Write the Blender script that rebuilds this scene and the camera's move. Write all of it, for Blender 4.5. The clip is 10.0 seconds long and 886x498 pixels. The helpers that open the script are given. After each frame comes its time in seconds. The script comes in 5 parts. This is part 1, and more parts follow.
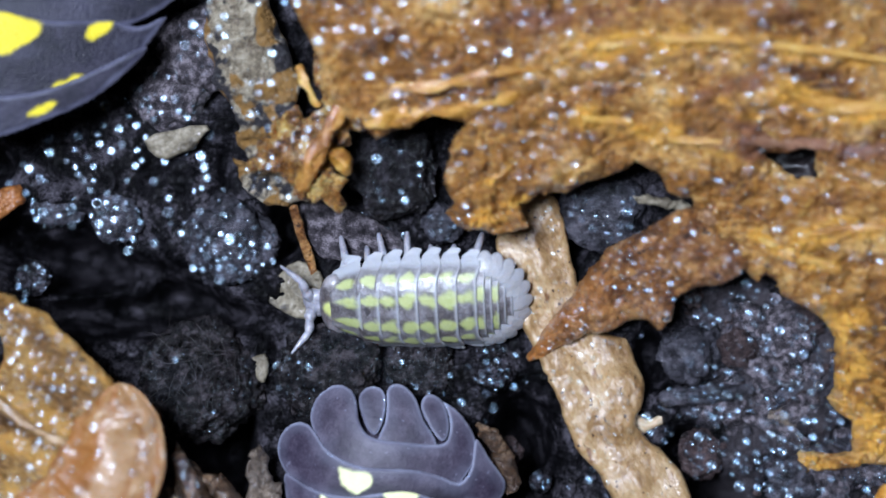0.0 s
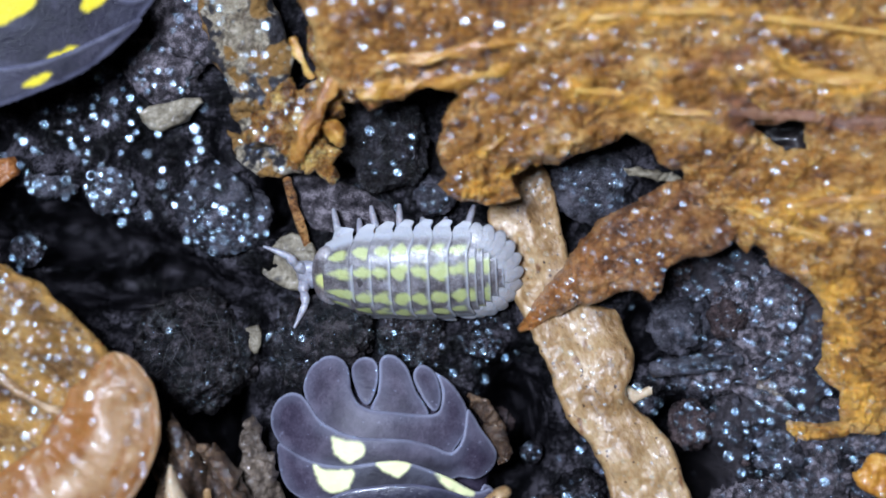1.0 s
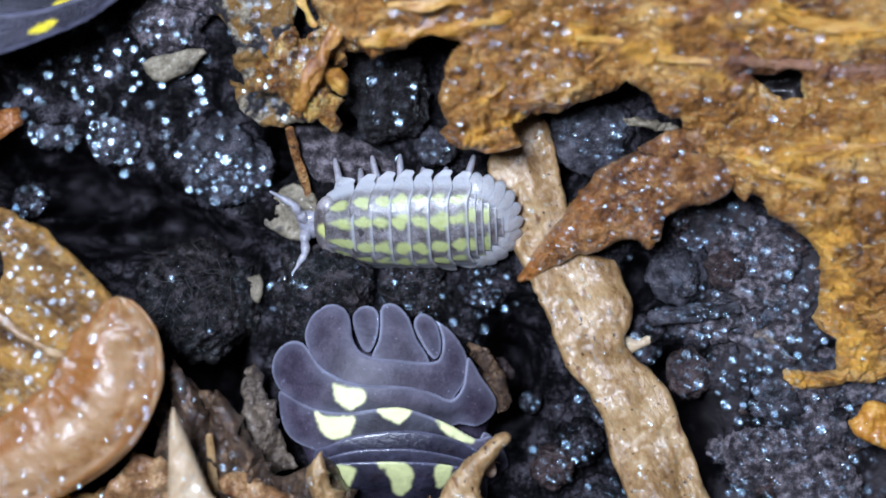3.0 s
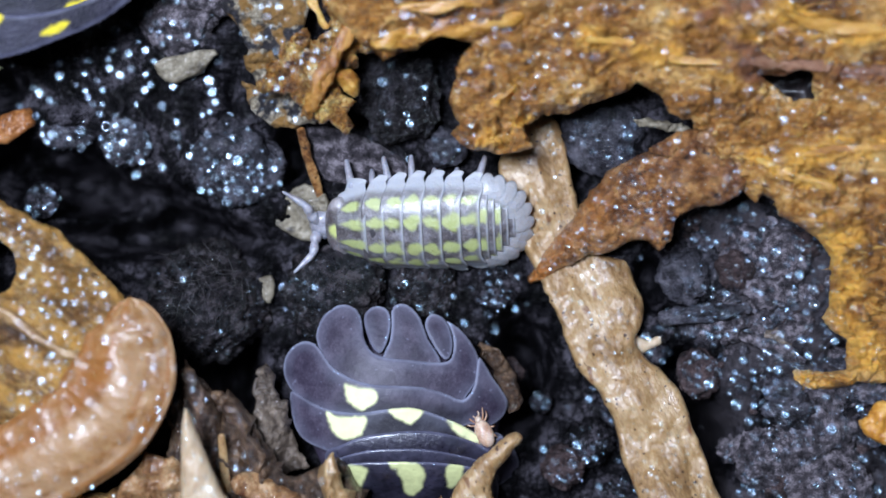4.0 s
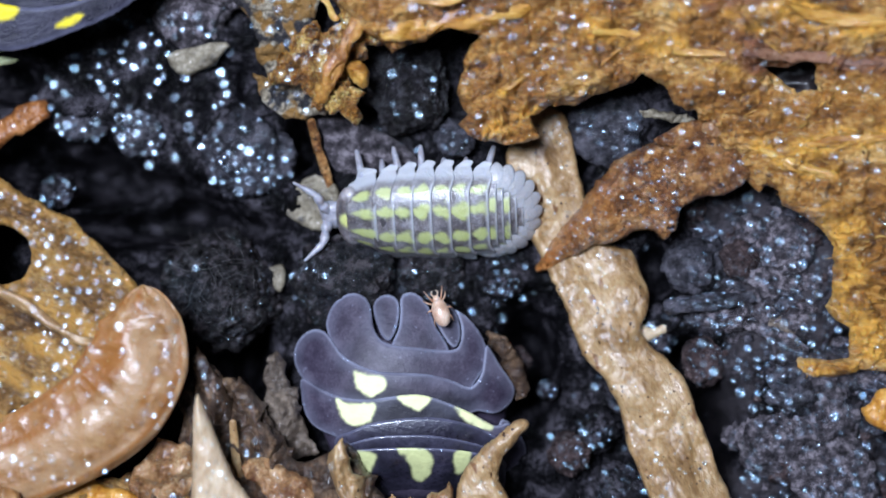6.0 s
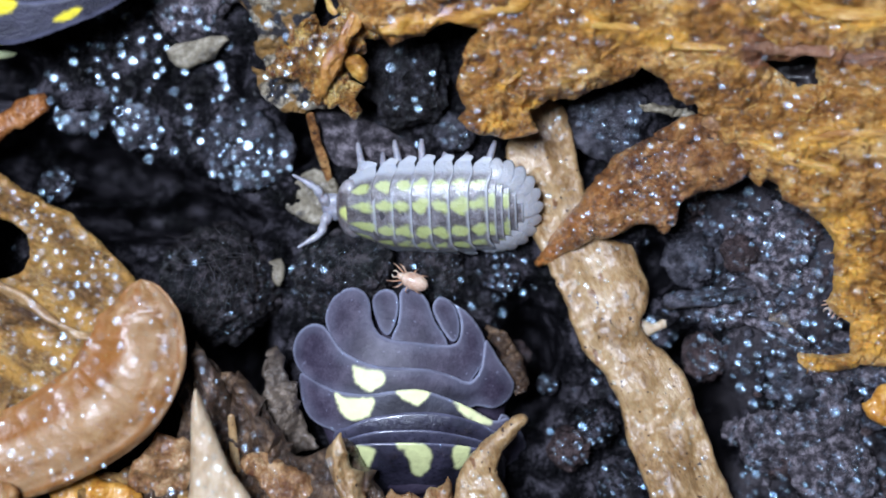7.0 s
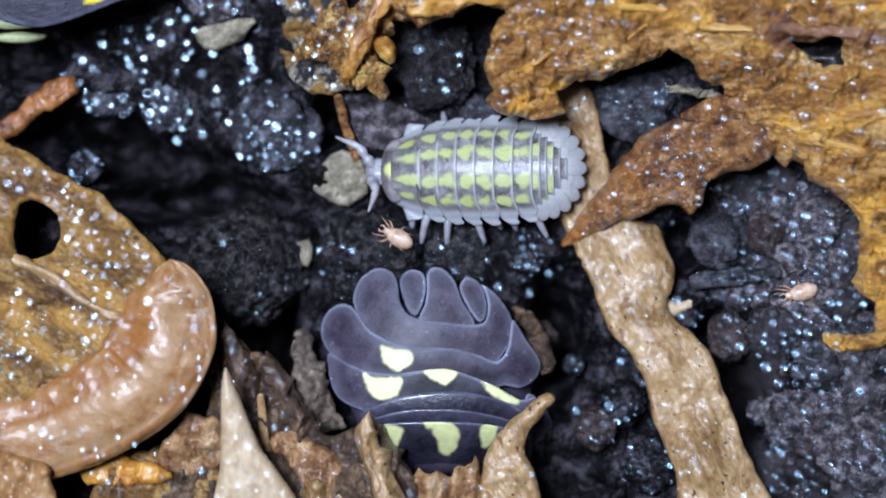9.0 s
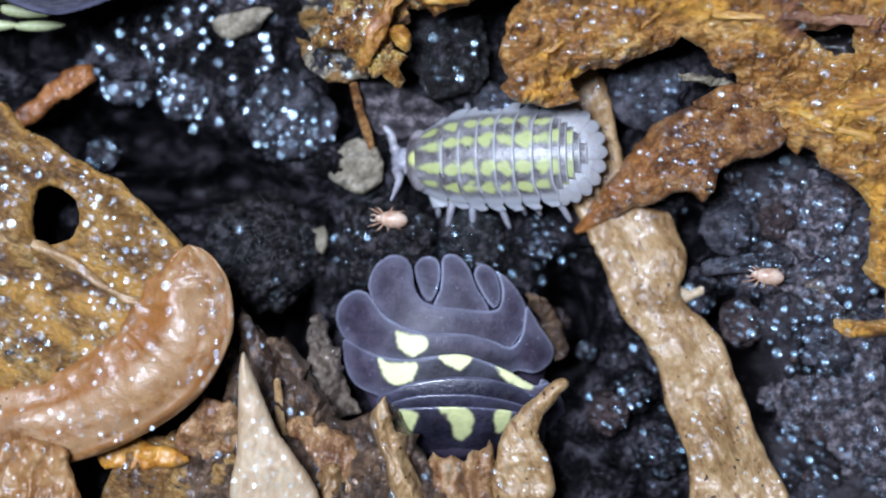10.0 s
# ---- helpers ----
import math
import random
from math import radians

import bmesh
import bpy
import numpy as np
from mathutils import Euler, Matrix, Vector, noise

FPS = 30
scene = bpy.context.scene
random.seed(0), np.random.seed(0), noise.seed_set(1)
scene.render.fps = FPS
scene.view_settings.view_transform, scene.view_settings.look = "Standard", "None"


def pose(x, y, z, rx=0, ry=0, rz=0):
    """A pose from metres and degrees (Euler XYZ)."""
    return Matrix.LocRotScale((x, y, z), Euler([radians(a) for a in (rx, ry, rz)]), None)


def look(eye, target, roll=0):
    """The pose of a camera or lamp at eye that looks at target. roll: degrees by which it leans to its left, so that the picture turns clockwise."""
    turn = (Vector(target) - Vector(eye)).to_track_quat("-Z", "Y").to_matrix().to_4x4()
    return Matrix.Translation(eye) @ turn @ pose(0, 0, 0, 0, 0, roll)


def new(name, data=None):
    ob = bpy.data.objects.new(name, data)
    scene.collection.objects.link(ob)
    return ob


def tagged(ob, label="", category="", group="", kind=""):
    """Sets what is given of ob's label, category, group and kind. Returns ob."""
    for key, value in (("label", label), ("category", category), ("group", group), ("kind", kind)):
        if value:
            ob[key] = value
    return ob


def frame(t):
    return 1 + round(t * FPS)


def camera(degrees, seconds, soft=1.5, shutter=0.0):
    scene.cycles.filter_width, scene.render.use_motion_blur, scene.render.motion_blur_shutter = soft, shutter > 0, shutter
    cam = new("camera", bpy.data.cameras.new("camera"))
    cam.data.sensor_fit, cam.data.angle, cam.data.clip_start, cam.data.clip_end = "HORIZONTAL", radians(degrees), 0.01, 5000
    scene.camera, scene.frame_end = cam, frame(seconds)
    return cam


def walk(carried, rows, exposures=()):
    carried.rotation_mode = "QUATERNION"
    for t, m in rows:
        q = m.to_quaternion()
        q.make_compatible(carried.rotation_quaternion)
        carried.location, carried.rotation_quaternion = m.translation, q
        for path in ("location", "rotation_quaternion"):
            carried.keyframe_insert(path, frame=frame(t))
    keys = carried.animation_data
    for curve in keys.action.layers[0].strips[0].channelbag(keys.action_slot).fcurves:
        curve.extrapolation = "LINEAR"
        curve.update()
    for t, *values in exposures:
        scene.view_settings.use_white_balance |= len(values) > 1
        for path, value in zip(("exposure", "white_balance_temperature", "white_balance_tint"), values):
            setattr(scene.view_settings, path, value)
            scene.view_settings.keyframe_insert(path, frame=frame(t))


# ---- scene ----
# Lengths in the builders below are millimetres; MM turns them into metres.
MM = 0.001

# ---- camera ----
cam = camera(28, 10.0, soft=1.65)
cam.data.dof.use_dof = True
cam.data.dof.focus_distance = 0.0532
cam.data.dof.aperture_fstop = 37.0
walk(cam, [
    (0, pose(0.000987, 0.003177, 0.051408, -0.550, 0.757, -0.258)),
    (0.5, pose(0.000495, 0.002810, 0.051738, -0.437, 0.215, -0.183)),
    (1, pose(0.000684, 0.002467, 0.051848, -0.684, 0.175, -0.178)),
    (1.5, pose(0.000541, 0.001368, 0.051923, -0.277, -0.007, -0.128)),
    (2, pose(0.000632, 0.001579, 0.051954, -0.569, 0.004, -0.119)),
    (2.5, pose(0.000409, 0.001207, 0.052145, -0.264, -0.045, -0.070)),
    (3, pose(0.000116, 0.000319, 0.052353, 0.005, -0.411, -0.007)),
    (4.5, pose(-0.000156, 0.000715, 0.052640, -0.393, -0.285, -0.046)),
    (5, pose(-0.000055, -0.000636, 0.053638, 0.245, -0.249, 0.020)),
    (5.5, pose(-0.000000, -0.000000, 0.053456, 0.000, -0.000, 0.000)),
    (7, pose(0.000551, 0.000382, 0.053109, -0.566, 0.650, 0.058)),
    (7.5, pose(0.000810, 0.000680, 0.053130, -0.906, 1.032, 0.073)),
    (8, pose(0.000233, 0.000280, 0.053249, -0.780, 0.849, 0.042)),
    (8.5, pose(-0.000157, 0.000229, 0.053398, -0.791, 0.719, 0.048)),
    (9, pose(-0.000087, 0.000023, 0.053463, -0.809, 0.846, 0.002)),
    (9.5, pose(-0.000165, -0.000736, 0.053725, -0.378, 0.843, 0.049)),
    (10, pose(-0.000671, -0.000661, 0.053986, -0.514, 0.696, 0.068)),
])

# ---- light: one small cold lamp held over the tub, dim room all round ----
world = bpy.data.worlds.new("dim_room")
world.use_nodes = True
world.node_tree.nodes["Background"].inputs["Color"].default_value = (0.8, 0.88, 1.0, 1)
world.node_tree.nodes["Background"].inputs["Strength"].default_value = 0.01
scene.world = world
lamp_data = bpy.data.lights.new("lamp", "AREA")
lamp_data.shape, lamp_data.size, lamp_data.energy = "DISK", 0.032, 0.222
lamp_data.color = (0.735, 0.85, 1.085)
lamp = new("lamp", lamp_data)
lamp.matrix_world = look((-0.024, 0.017, 0.097), (0.002, 0, 0))
scene.view_settings.exposure = 0.0


# ---- noise on arrays ----
def hashed(ix, iy, seed):
    v = np.sin(ix * 127.1 + iy * 311.7 + seed * 74.7) * 43758.5453
    return v - np.floor(v)


def vnoise(x, y, seed=0):
    ix, iy = np.floor(x), np.floor(y)
    fx, fy = x - ix, y - iy
    fx, fy = fx * fx * (3 - 2 * fx), fy * fy * (3 - 2 * fy)
    a, b = hashed(ix, iy, seed), hashed(ix + 1, iy, seed)
    c, d = hashed(ix, iy + 1, seed), hashed(ix + 1, iy + 1, seed)
    return 2 * (a + (b - a) * fx + (c - a) * fy + (a - b - c + d) * fx * fy) - 1


def fbm(x, y, octaves=4, seed=0):
    total, size = 0, 1.0
    for k in range(octaves):
        total = total + vnoise(x * 2 ** k + 13.7 * k, y * 2 ** k - 7.3 * k, seed + k) * size
        size *= 0.5
    return total


def cells(x, y, seed=0):
    """Distance to the nearest scattered seed point, and a random value of that cell."""
    ix, iy = np.floor(x), np.floor(y)
    best, value = np.full(np.shape(x), 9.0), np.zeros(np.shape(x))
    for dx in (-1, 0, 1):
        for dy in (-1, 0, 1):
            cx, cy = ix + dx, iy + dy
            px, py = cx + hashed(cx, cy, seed), cy + hashed(cx, cy, seed + 5)
            d = np.hypot(x - px, y - py)
            near = d < best
            best = np.where(near, d, best)
            value = np.where(near, hashed(cx, cy, seed + 9), value)
    return best, value


def ramp(v, a, b):
    t = np.clip((v - a) / (b - a), 0, 1)
    return t * t * (3 - 2 * t)


# ---- materials ----
def surface(name, colours, scale=1.0, rough=0.5, bump=0.3, coat=0.0, stretch=(1, 1, 1), turn=0.0, fine=8.0,
            sss=0.0, bump_scale=6.0, spot=None, rim=None, coat_rough=0.05, dirt=None, spec=0.5, bump_size=0.12, speck=None, film_bump=0.3, pigment=None):
    """A wet or dry organic surface: three colours by coarse noise, fine grain, stretched relief, an optional wet coat.
    pigment, spot and rim: colours that the mesh's own values of that name mix in."""
    m = bpy.data.materials.new(name)
    m.use_nodes = True
    nodes, links = m.node_tree.nodes, m.node_tree.links
    shader = nodes["Principled BSDF"]
    coords = nodes.new("ShaderNodeTexCoord")
    mapping = nodes.new("ShaderNodeMapping")
    mapping.inputs["Scale"].default_value = [1000 * s for s in stretch]
    turned = nodes.new("ShaderNodeMapping")
    turned.inputs["Rotation"].default_value = (0, 0, radians(turn))
    links.new(coords.outputs["Object"], turned.inputs["Vector"])
    links.new(turned.outputs["Vector"], mapping.inputs["Vector"])

    def noise_of(size, detail, roughness=0.6):
        n = nodes.new("ShaderNodeTexNoise")
        n.inputs["Scale"].default_value, n.inputs["Detail"].default_value = size, detail
        n.inputs["Roughness"].default_value = roughness
        links.new(mapping.outputs["Vector"], n.inputs["Vector"])
        return n.outputs["Fac"]

    coarse = noise_of(scale, 4)
    grains = noise_of(scale * fine, 3, 0.7)
    blend = nodes.new("ShaderNodeMath")
    blend.operation = "MULTIPLY_ADD"
    links.new(grains, blend.inputs[0])
    blend.inputs[1].default_value = 0.35
    links.new(coarse, blend.inputs[2])
    steps = nodes.new("ShaderNodeValToRGB")
    steps.color_ramp.elements[0].position, steps.color_ramp.elements[1].position = 0.5, 0.86
    steps.color_ramp.elements[0].color = (*colours[0], 1)
    steps.color_ramp.elements[1].color = (*colours[2], 1)
    middle = steps.color_ramp.elements.new(0.68)
    middle.color = (*colours[1], 1)
    links.new(blend.outputs[0], steps.inputs["Fac"])
    colour = steps.outputs["Color"]

    def mix_in(colour, fac, other):
        mix = nodes.new("ShaderNodeMix")
        mix.data_type = "RGBA"
        links.new(fac, mix.inputs[0])
        links.new(colour, mix.inputs[6])
        mix.inputs[7].default_value = (*other, 1)
        return mix.outputs[2]

    if dirt:
        d = nodes.new("ShaderNodeMapRange")
        d.inputs["From Min"].default_value, d.inputs["From Max"].default_value = dirt[1], dirt[1] + 0.06
        links.new(noise_of(dirt[2], 3), d.inputs["Value"])
        colour = mix_in(colour, d.outputs["Result"], dirt[0])
    if speck:
        plain = nodes.new("ShaderNodeTexNoise")
        plain.inputs["Scale"].default_value, plain.inputs["Detail"].default_value = speck[2] * 1000, 1
        links.new(coords.outputs["Object"], plain.inputs["Vector"])
        d = nodes.new("ShaderNodeMapRange")
        d.inputs["From Min"].default_value, d.inputs["From Max"].default_value = speck[1], speck[1] + 0.03
        links.new(plain.outputs["Fac"], d.inputs["Value"])
        colour = mix_in(colour, d.outputs["Result"], speck[0])
    for key, value in (("pigment", pigment), ("rim", rim), ("spot", spot)):
        if value:
            a = nodes.new("ShaderNodeAttribute")
            a.attribute_name = key
            colour = mix_in(colour, a.outputs["Fac"], value)
    links.new(colour, shader.inputs["Base Color"])
    relief = nodes.new("ShaderNodeBump")
    relief.inputs["Strength"].default_value = bump
    relief.inputs["Distance"].default_value = bump_size * MM
    links.new(noise_of(bump_scale, 5, 0.65), relief.inputs["Height"])
    links.new(relief.outputs["Normal"], shader.inputs["Normal"])
    film = nodes.new("ShaderNodeBump")  # the water film is smoother than what it covers
    film.inputs["Strength"].default_value = min(1, film_bump * bump)
    film.inputs["Distance"].default_value = bump_size * MM
    links.new(relief.inputs["Height"].links[0].from_socket, film.inputs["Height"])
    links.new(film.outputs["Normal"], shader.inputs["Coat Normal"])
    wear = nodes.new("ShaderNodeMapRange")
    wear.inputs["To Min"].default_value, wear.inputs["To Max"].default_value = rough * 0.7, min(1, rough * 1.3)
    links.new(grains, wear.inputs["Value"])
    links.new(wear.outputs["Result"], shader.inputs["Roughness"])
    shader.inputs["Coat Weight"].default_value = coat
    shader.inputs["Specular IOR Level"].default_value = spec
    shader.inputs["Coat Roughness"].default_value = coat_rough
    shader.inputs["Coat IOR"].default_value = 1.33
    if sss:
        shader.inputs["Subsurface Weight"].default_value = sss
        shader.inputs["Subsurface Radius"].default_value = (0.0004, 0.00025, 0.00015)
        shader.inputs["Subsurface Scale"].default_value = 1.0
    return m


def clear_water():
    """Clear beads: what lies under them shows through, their skin mirrors the lamp."""
    m = bpy.data.materials.new("water")
    m.use_nodes = True
    nodes, links = m.node_tree.nodes, m.node_tree.links
    nodes.remove(nodes["Principled BSDF"])
    clear, gloss, both = nodes.new("ShaderNodeBsdfTransparent"), nodes.new("ShaderNodeBsdfGlossy"), nodes.new("ShaderNodeAddShader")
    clear.inputs["Color"].default_value = (0.93, 0.95, 0.97, 1)
    gloss.inputs["Roughness"].default_value = 0.22
    island, power = nodes.new("ShaderNodeNewGeometry"), nodes.new("ShaderNodeMath")
    power.operation, power.inputs[1].default_value = "POWER", 2.4
    shine = nodes.new("ShaderNodeMix")
    shine.data_type = "RGBA"
    shine.inputs[6].default_value, shine.inputs[7].default_value = (0.04, 0.05, 0.06, 1), (0.37, 0.48, 0.56, 1)
    links.new(island.outputs["Random Per Island"], power.inputs[0])
    links.new(power.outputs[0], shine.inputs[0])
    links.new(shine.outputs[2], gloss.inputs["Color"])
    links.new(clear.outputs[0], both.inputs[0])
    links.new(gloss.outputs[0], both.inputs[1])
    links.new(both.outputs[0], nodes["Material Output"].inputs["Surface"])
    return m


SOIL = surface("wet_soil", [(0.0005, 0.0005, 0.0006), (0.0075, 0.0068, 0.0084), (0.075, 0.067, 0.078)], 1.2, 0.4, 1.0, 0.12, bump_scale=13, coat_rough=0.1, spec=0.08, bump_size=0.09, rim=(0.05, 0.043, 0.047))
GREYSOIL = surface("grey_soil", [(0.012, 0.0105, 0.0122), (0.07, 0.059, 0.066), (0.29, 0.25, 0.27)], 3.6, 0.42, 1.0, 0.6, bump_scale=14, coat_rough=0.09, spec=0.2, bump_size=0.14, film_bump=0.8)
PEAT = surface("peat", [(0.0012, 0.001, 0.0011), (0.0135, 0.0115, 0.0122), (0.075, 0.063, 0.066)], 3.0, 0.4, 1.0, 1.0, bump_scale=7, coat_rough=0.08, spec=0.05, bump_size=0.22, film_bump=0.9)
WETPEAT = surface("wet_peat", [(0.0015, 0.0013, 0.0015), (0.011, 0.0095, 0.011), (0.05, 0.044, 0.05)], 2.2, 0.35, 1.0, 1.0, bump_scale=4, coat_rough=0.06, spec=0.3, bump_size=0.4, film_bump=1.0)
BARK = surface("wet_bark", [(0.11, 0.038, 0.007), (0.345, 0.15, 0.03), (0.62, 0.37, 0.125)], 0.7, 0.4, 1.0, 1.0, (0.6, 1.1, 1), 8, bump_scale=3.6, sss=0.3, coat_rough=0.055, bump_size=0.4, dirt=((0.13, 0.047, 0.018), 0.64, 0.9), rim=(0.7, 0.35, 0.06), spot=(0.22, 0.085, 0.045), speck=((0.09, 0.033, 0.01), 0.75, 3.0), film_bump=0.8, spec=0.3)
FIBRE = surface("bark_fibre", [(0.26, 0.1, 0.016), (0.46, 0.22, 0.035), (0.62, 0.38, 0.1)], 1.0, 0.4, 0.8, 0.8, (0.5, 2.2, 1), 8, sss=0.25, bump_scale=3, bump_size=0.15, coat_rough=0.12)
SPLINT = surface("wet_splinter", [(0.15, 0.05, 0.01), (0.36, 0.15, 0.025), (0.5, 0.26, 0.06)], 1.2, 0.38, 0.8, 0.9, bump_scale=4, bump_size=0.2, sss=0.25, coat_rough=0.1)
AMBER = surface("amber_bark", [(0.05, 0.016, 0.003), (0.27, 0.115, 0.018), (0.66, 0.45, 0.15)], 1.7, 0.3, 1.0, 1.0, bump_scale=4, sss=0.45, coat_rough=0.04, bump_size=0.35, dirt=((0.05, 0.018, 0.006), 0.6, 1.6), film_bump=0.6)
SLATE = surface("slate_soil", [(0.005, 0.0048, 0.006), (0.038, 0.036, 0.044), (0.115, 0.107, 0.125)], 2.0, 0.4, 1.0, 0.5, bump_scale=11, coat_rough=0.1, spec=0.2, bump_size=0.12, film_bump=0.5)
ROOT = surface("purple_root", [(0.13, 0.055, 0.03), (0.25, 0.115, 0.062), (0.36, 0.2, 0.12)], 1.0, 0.4, 0.8, 0.8, sss=0.15, bump_size=0.2)
LEAF = surface("brown_leaf", [(0.075, 0.026, 0.008), (0.23, 0.092, 0.026), (0.45, 0.23, 0.08)], 1.8, 0.4, 1.0, 1.0, bump_scale=4, bump_size=0.35, sss=0.2, coat_rough=0.07, dirt=((0.04, 0.016, 0.008), 0.62, 2.4), rim=(0.5, 0.18, 0.035), film_bump=0.7, spec=0.3)
TAN = surface("tan_leaf", [(0.15, 0.06, 0.019), (0.265, 0.128, 0.047), (0.36, 0.212, 0.096)], 0.7, 0.4, 0.4, 0.32, sss=0.45, bump_scale=1.6, coat_rough=0.15, bump_size=0.25, rim=(0.38, 0.228, 0.12), spot=(0.27, 0.1, 0.021), fine=4.0, spec=0.3)
BLADE = surface("leaf_blade", [(0.075, 0.034, 0.011), (0.23, 0.115, 0.034), (0.5, 0.31, 0.11)], 0.8, 0.42, 1.0, 1.0, (0.7, 1.4, 1), 30, bump_scale=4, sss=0.25, bump_size=0.3, coat_rough=0.06, dirt=((0.06, 0.038, 0.026), 0.61, 0.8), rim=(0.5, 0.26, 0.06), spot=(0.44, 0.22, 0.065), film_bump=0.7, spec=0.3)
TWIG = surface("pale_twig", [(0.19, 0.1, 0.038), (0.34, 0.205, 0.09), (0.47, 0.325, 0.17)], 0.9, 0.42, 0.5, 0.55, (1.3, 0.55, 1), -25, dirt=((0.19, 0.085, 0.033), 0.62, 0.9), bump_scale=3, coat_rough=0.12, bump_size=0.18, speck=((0.06, 0.028, 0.015), 0.7, 5.5), sss=0.2, film_bump=0.5)
LITTER = surface("folded_litter", [(0.12, 0.048, 0.02), (0.28, 0.145, 0.062), (0.46, 0.3, 0.16)], 1.1, 0.4, 0.7, 1.0, bump_scale=3, bump_size=0.2, coat_rough=0.07, sss=0.3, dirt=((0.12, 0.045, 0.022), 0.64, 1.2), spec=0.3)
SLIVER = surface("bleached_wood", [(0.34, 0.22, 0.125), (0.47, 0.34, 0.215), (0.57, 0.45, 0.31)], 0.6, 0.42, 0.3, 0.6, (1.3, 0.5, 1), 10, dirt=((0.28, 0.175, 0.1), 0.62, 0.6), sss=0.3, coat_rough=0.15)
ORANGE = surface("orange_chip", [(0.3, 0.1, 0.015), (0.5, 0.22, 0.03), (0.62, 0.34, 0.08)], 1.0, 0.4, 0.4, 0.8)
RED = surface("red_wood", [(0.1, 0.032, 0.01), (0.26, 0.09, 0.022), (0.4, 0.17, 0.055)], 1.2, 0.45, 0.7, 0.4, bump_scale=4, coat_rough=0.2)
PALE = surface("pale_chip", [(0.1, 0.08, 0.052), (0.22, 0.185, 0.128), (0.36, 0.31, 0.23)], 0.8, 0.5, 0.7, 0.5, dirt=((0.05, 0.04, 0.03), 0.56, 0.9), bump_scale=3, bump_size=0.2)
CRUMB = surface("pale_rot", [(0.09, 0.06, 0.035), (0.33, 0.27, 0.185), (0.55, 0.48, 0.36)], 1.6, 0.5, 1.0, 0.7, bump_scale=5, dirt=((0.022, 0.019, 0.022), 0.5, 1.0), speck=((0.27, 0.14, 0.035), 0.53, 0.9), bump_size=0.3, film_bump=0.5)
DARKBARK = surface("dark_bark", [(0.022, 0.012, 0.0075), (0.07, 0.038, 0.021), (0.2, 0.12, 0.066)], 1.6, 0.35, 1.0, 1.0, bump_scale=5, bump_size=0.2, coat_rough=0.09, sss=0.1)
REDCLOD = surface("brown_soil", [(0.014, 0.0095, 0.0098), (0.048, 0.031, 0.03), (0.12, 0.082, 0.078)], 2.2, 0.45, 1.0, 0.5, bump_scale=7, coat_rough=0.12, spec=0.2, bump_size=0.22, film_bump=0.6)
# root hairs, and the painted shade below the hole in the bark
HAIR_AND_SHADE = surface("root_hair_and_hole_shade", [(0.008, 0.006, 0.006), (0.02, 0.015, 0.015), (0.05, 0.04, 0.04)], 2.0, 0.4, 0.1, 0.3)
RAG = surface("grey_membrane", [(0.04, 0.028, 0.021), (0.1, 0.073, 0.054), (0.2, 0.15, 0.11)], 1.4, 0.35, 0.8, 0.9, bump_scale=5, bump_size=0.2)
SHELL = surface("dark_shell", [(0.025, 0.019, 0.033), (0.041, 0.032, 0.051), (0.07, 0.057, 0.082)], 1.6, 0.5, 0.22, 0.07, spot=(0.8, 0.8, 0.42), rim=(0.29, 0.3, 0.39), coat_rough=0.2, bump_scale=6, bump_size=0.1, spec=0.22, speck=((0.1, 0.092, 0.13), 0.72, 5.0), pigment=(0.007, 0.0065, 0.011))
WETSHELL = surface("wet_black_shell", [(0.007, 0.007, 0.011), (0.017, 0.015, 0.026), (0.036, 0.032, 0.052)], 0.9, 0.3, 0.3, 1.0, spot=(0.62, 0.64, 0.3), rim=(0.17, 0.17, 0.25), coat_rough=0.1, bump_scale=4, bump_size=0.15)
SHELL_YELLOW = surface("dark_shell_bright_spots", [(0.006, 0.0055, 0.012), (0.013, 0.0115, 0.022), (0.028, 0.025, 0.042)], 1.1, 0.42, 0.35, 0.05, spot=(0.75, 0.6, 0.02), rim=(0.17, 0.17, 0.24), coat_rough=0.25, bump_scale=8, spec=0.22)
FLAP = surface("pale_flap", [(0.35, 0.38, 0.2), (0.48, 0.52, 0.27), (0.6, 0.62, 0.4)], 1.0, 0.45, 0.1, 0.3)
YOUNG = surface("young_shell", [(0.055, 0.046, 0.047), (0.135, 0.115, 0.117), (0.28, 0.25, 0.26)], 2.2, 0.4, 0.4, 0.7, spot=(0.6, 0.63, 0.21), rim=(0.46, 0.445, 0.455), sss=0.3, coat_rough=0.13, bump_scale=6, speck=((0.055, 0.047, 0.051), 0.66, 3.0))
MITE_LEG = surface("mite_leg", [(0.3, 0.13, 0.07), (0.42, 0.22, 0.13), (0.55, 0.34, 0.24)], 3.0, 0.4, 0.1, 0.4, sss=0.2)
LIMB = surface("pale_limb", [(0.2, 0.192, 0.22), (0.3, 0.29, 0.325), (0.42, 0.41, 0.45)], 2.0, 0.35, 0.1, 0.4, sss=0.3)
EYE = surface("black_eye", [(0.004, 0.004, 0.005)] * 3, 1.0, 0.2, 0.0, 0.5)
MITE = surface("mite_skin", [(0.42, 0.25, 0.17), (0.58, 0.4, 0.29), (0.72, 0.57, 0.46)], 3.0, 0.35, 0.1, 0.5, sss=0.3)
WATER = clear_water()


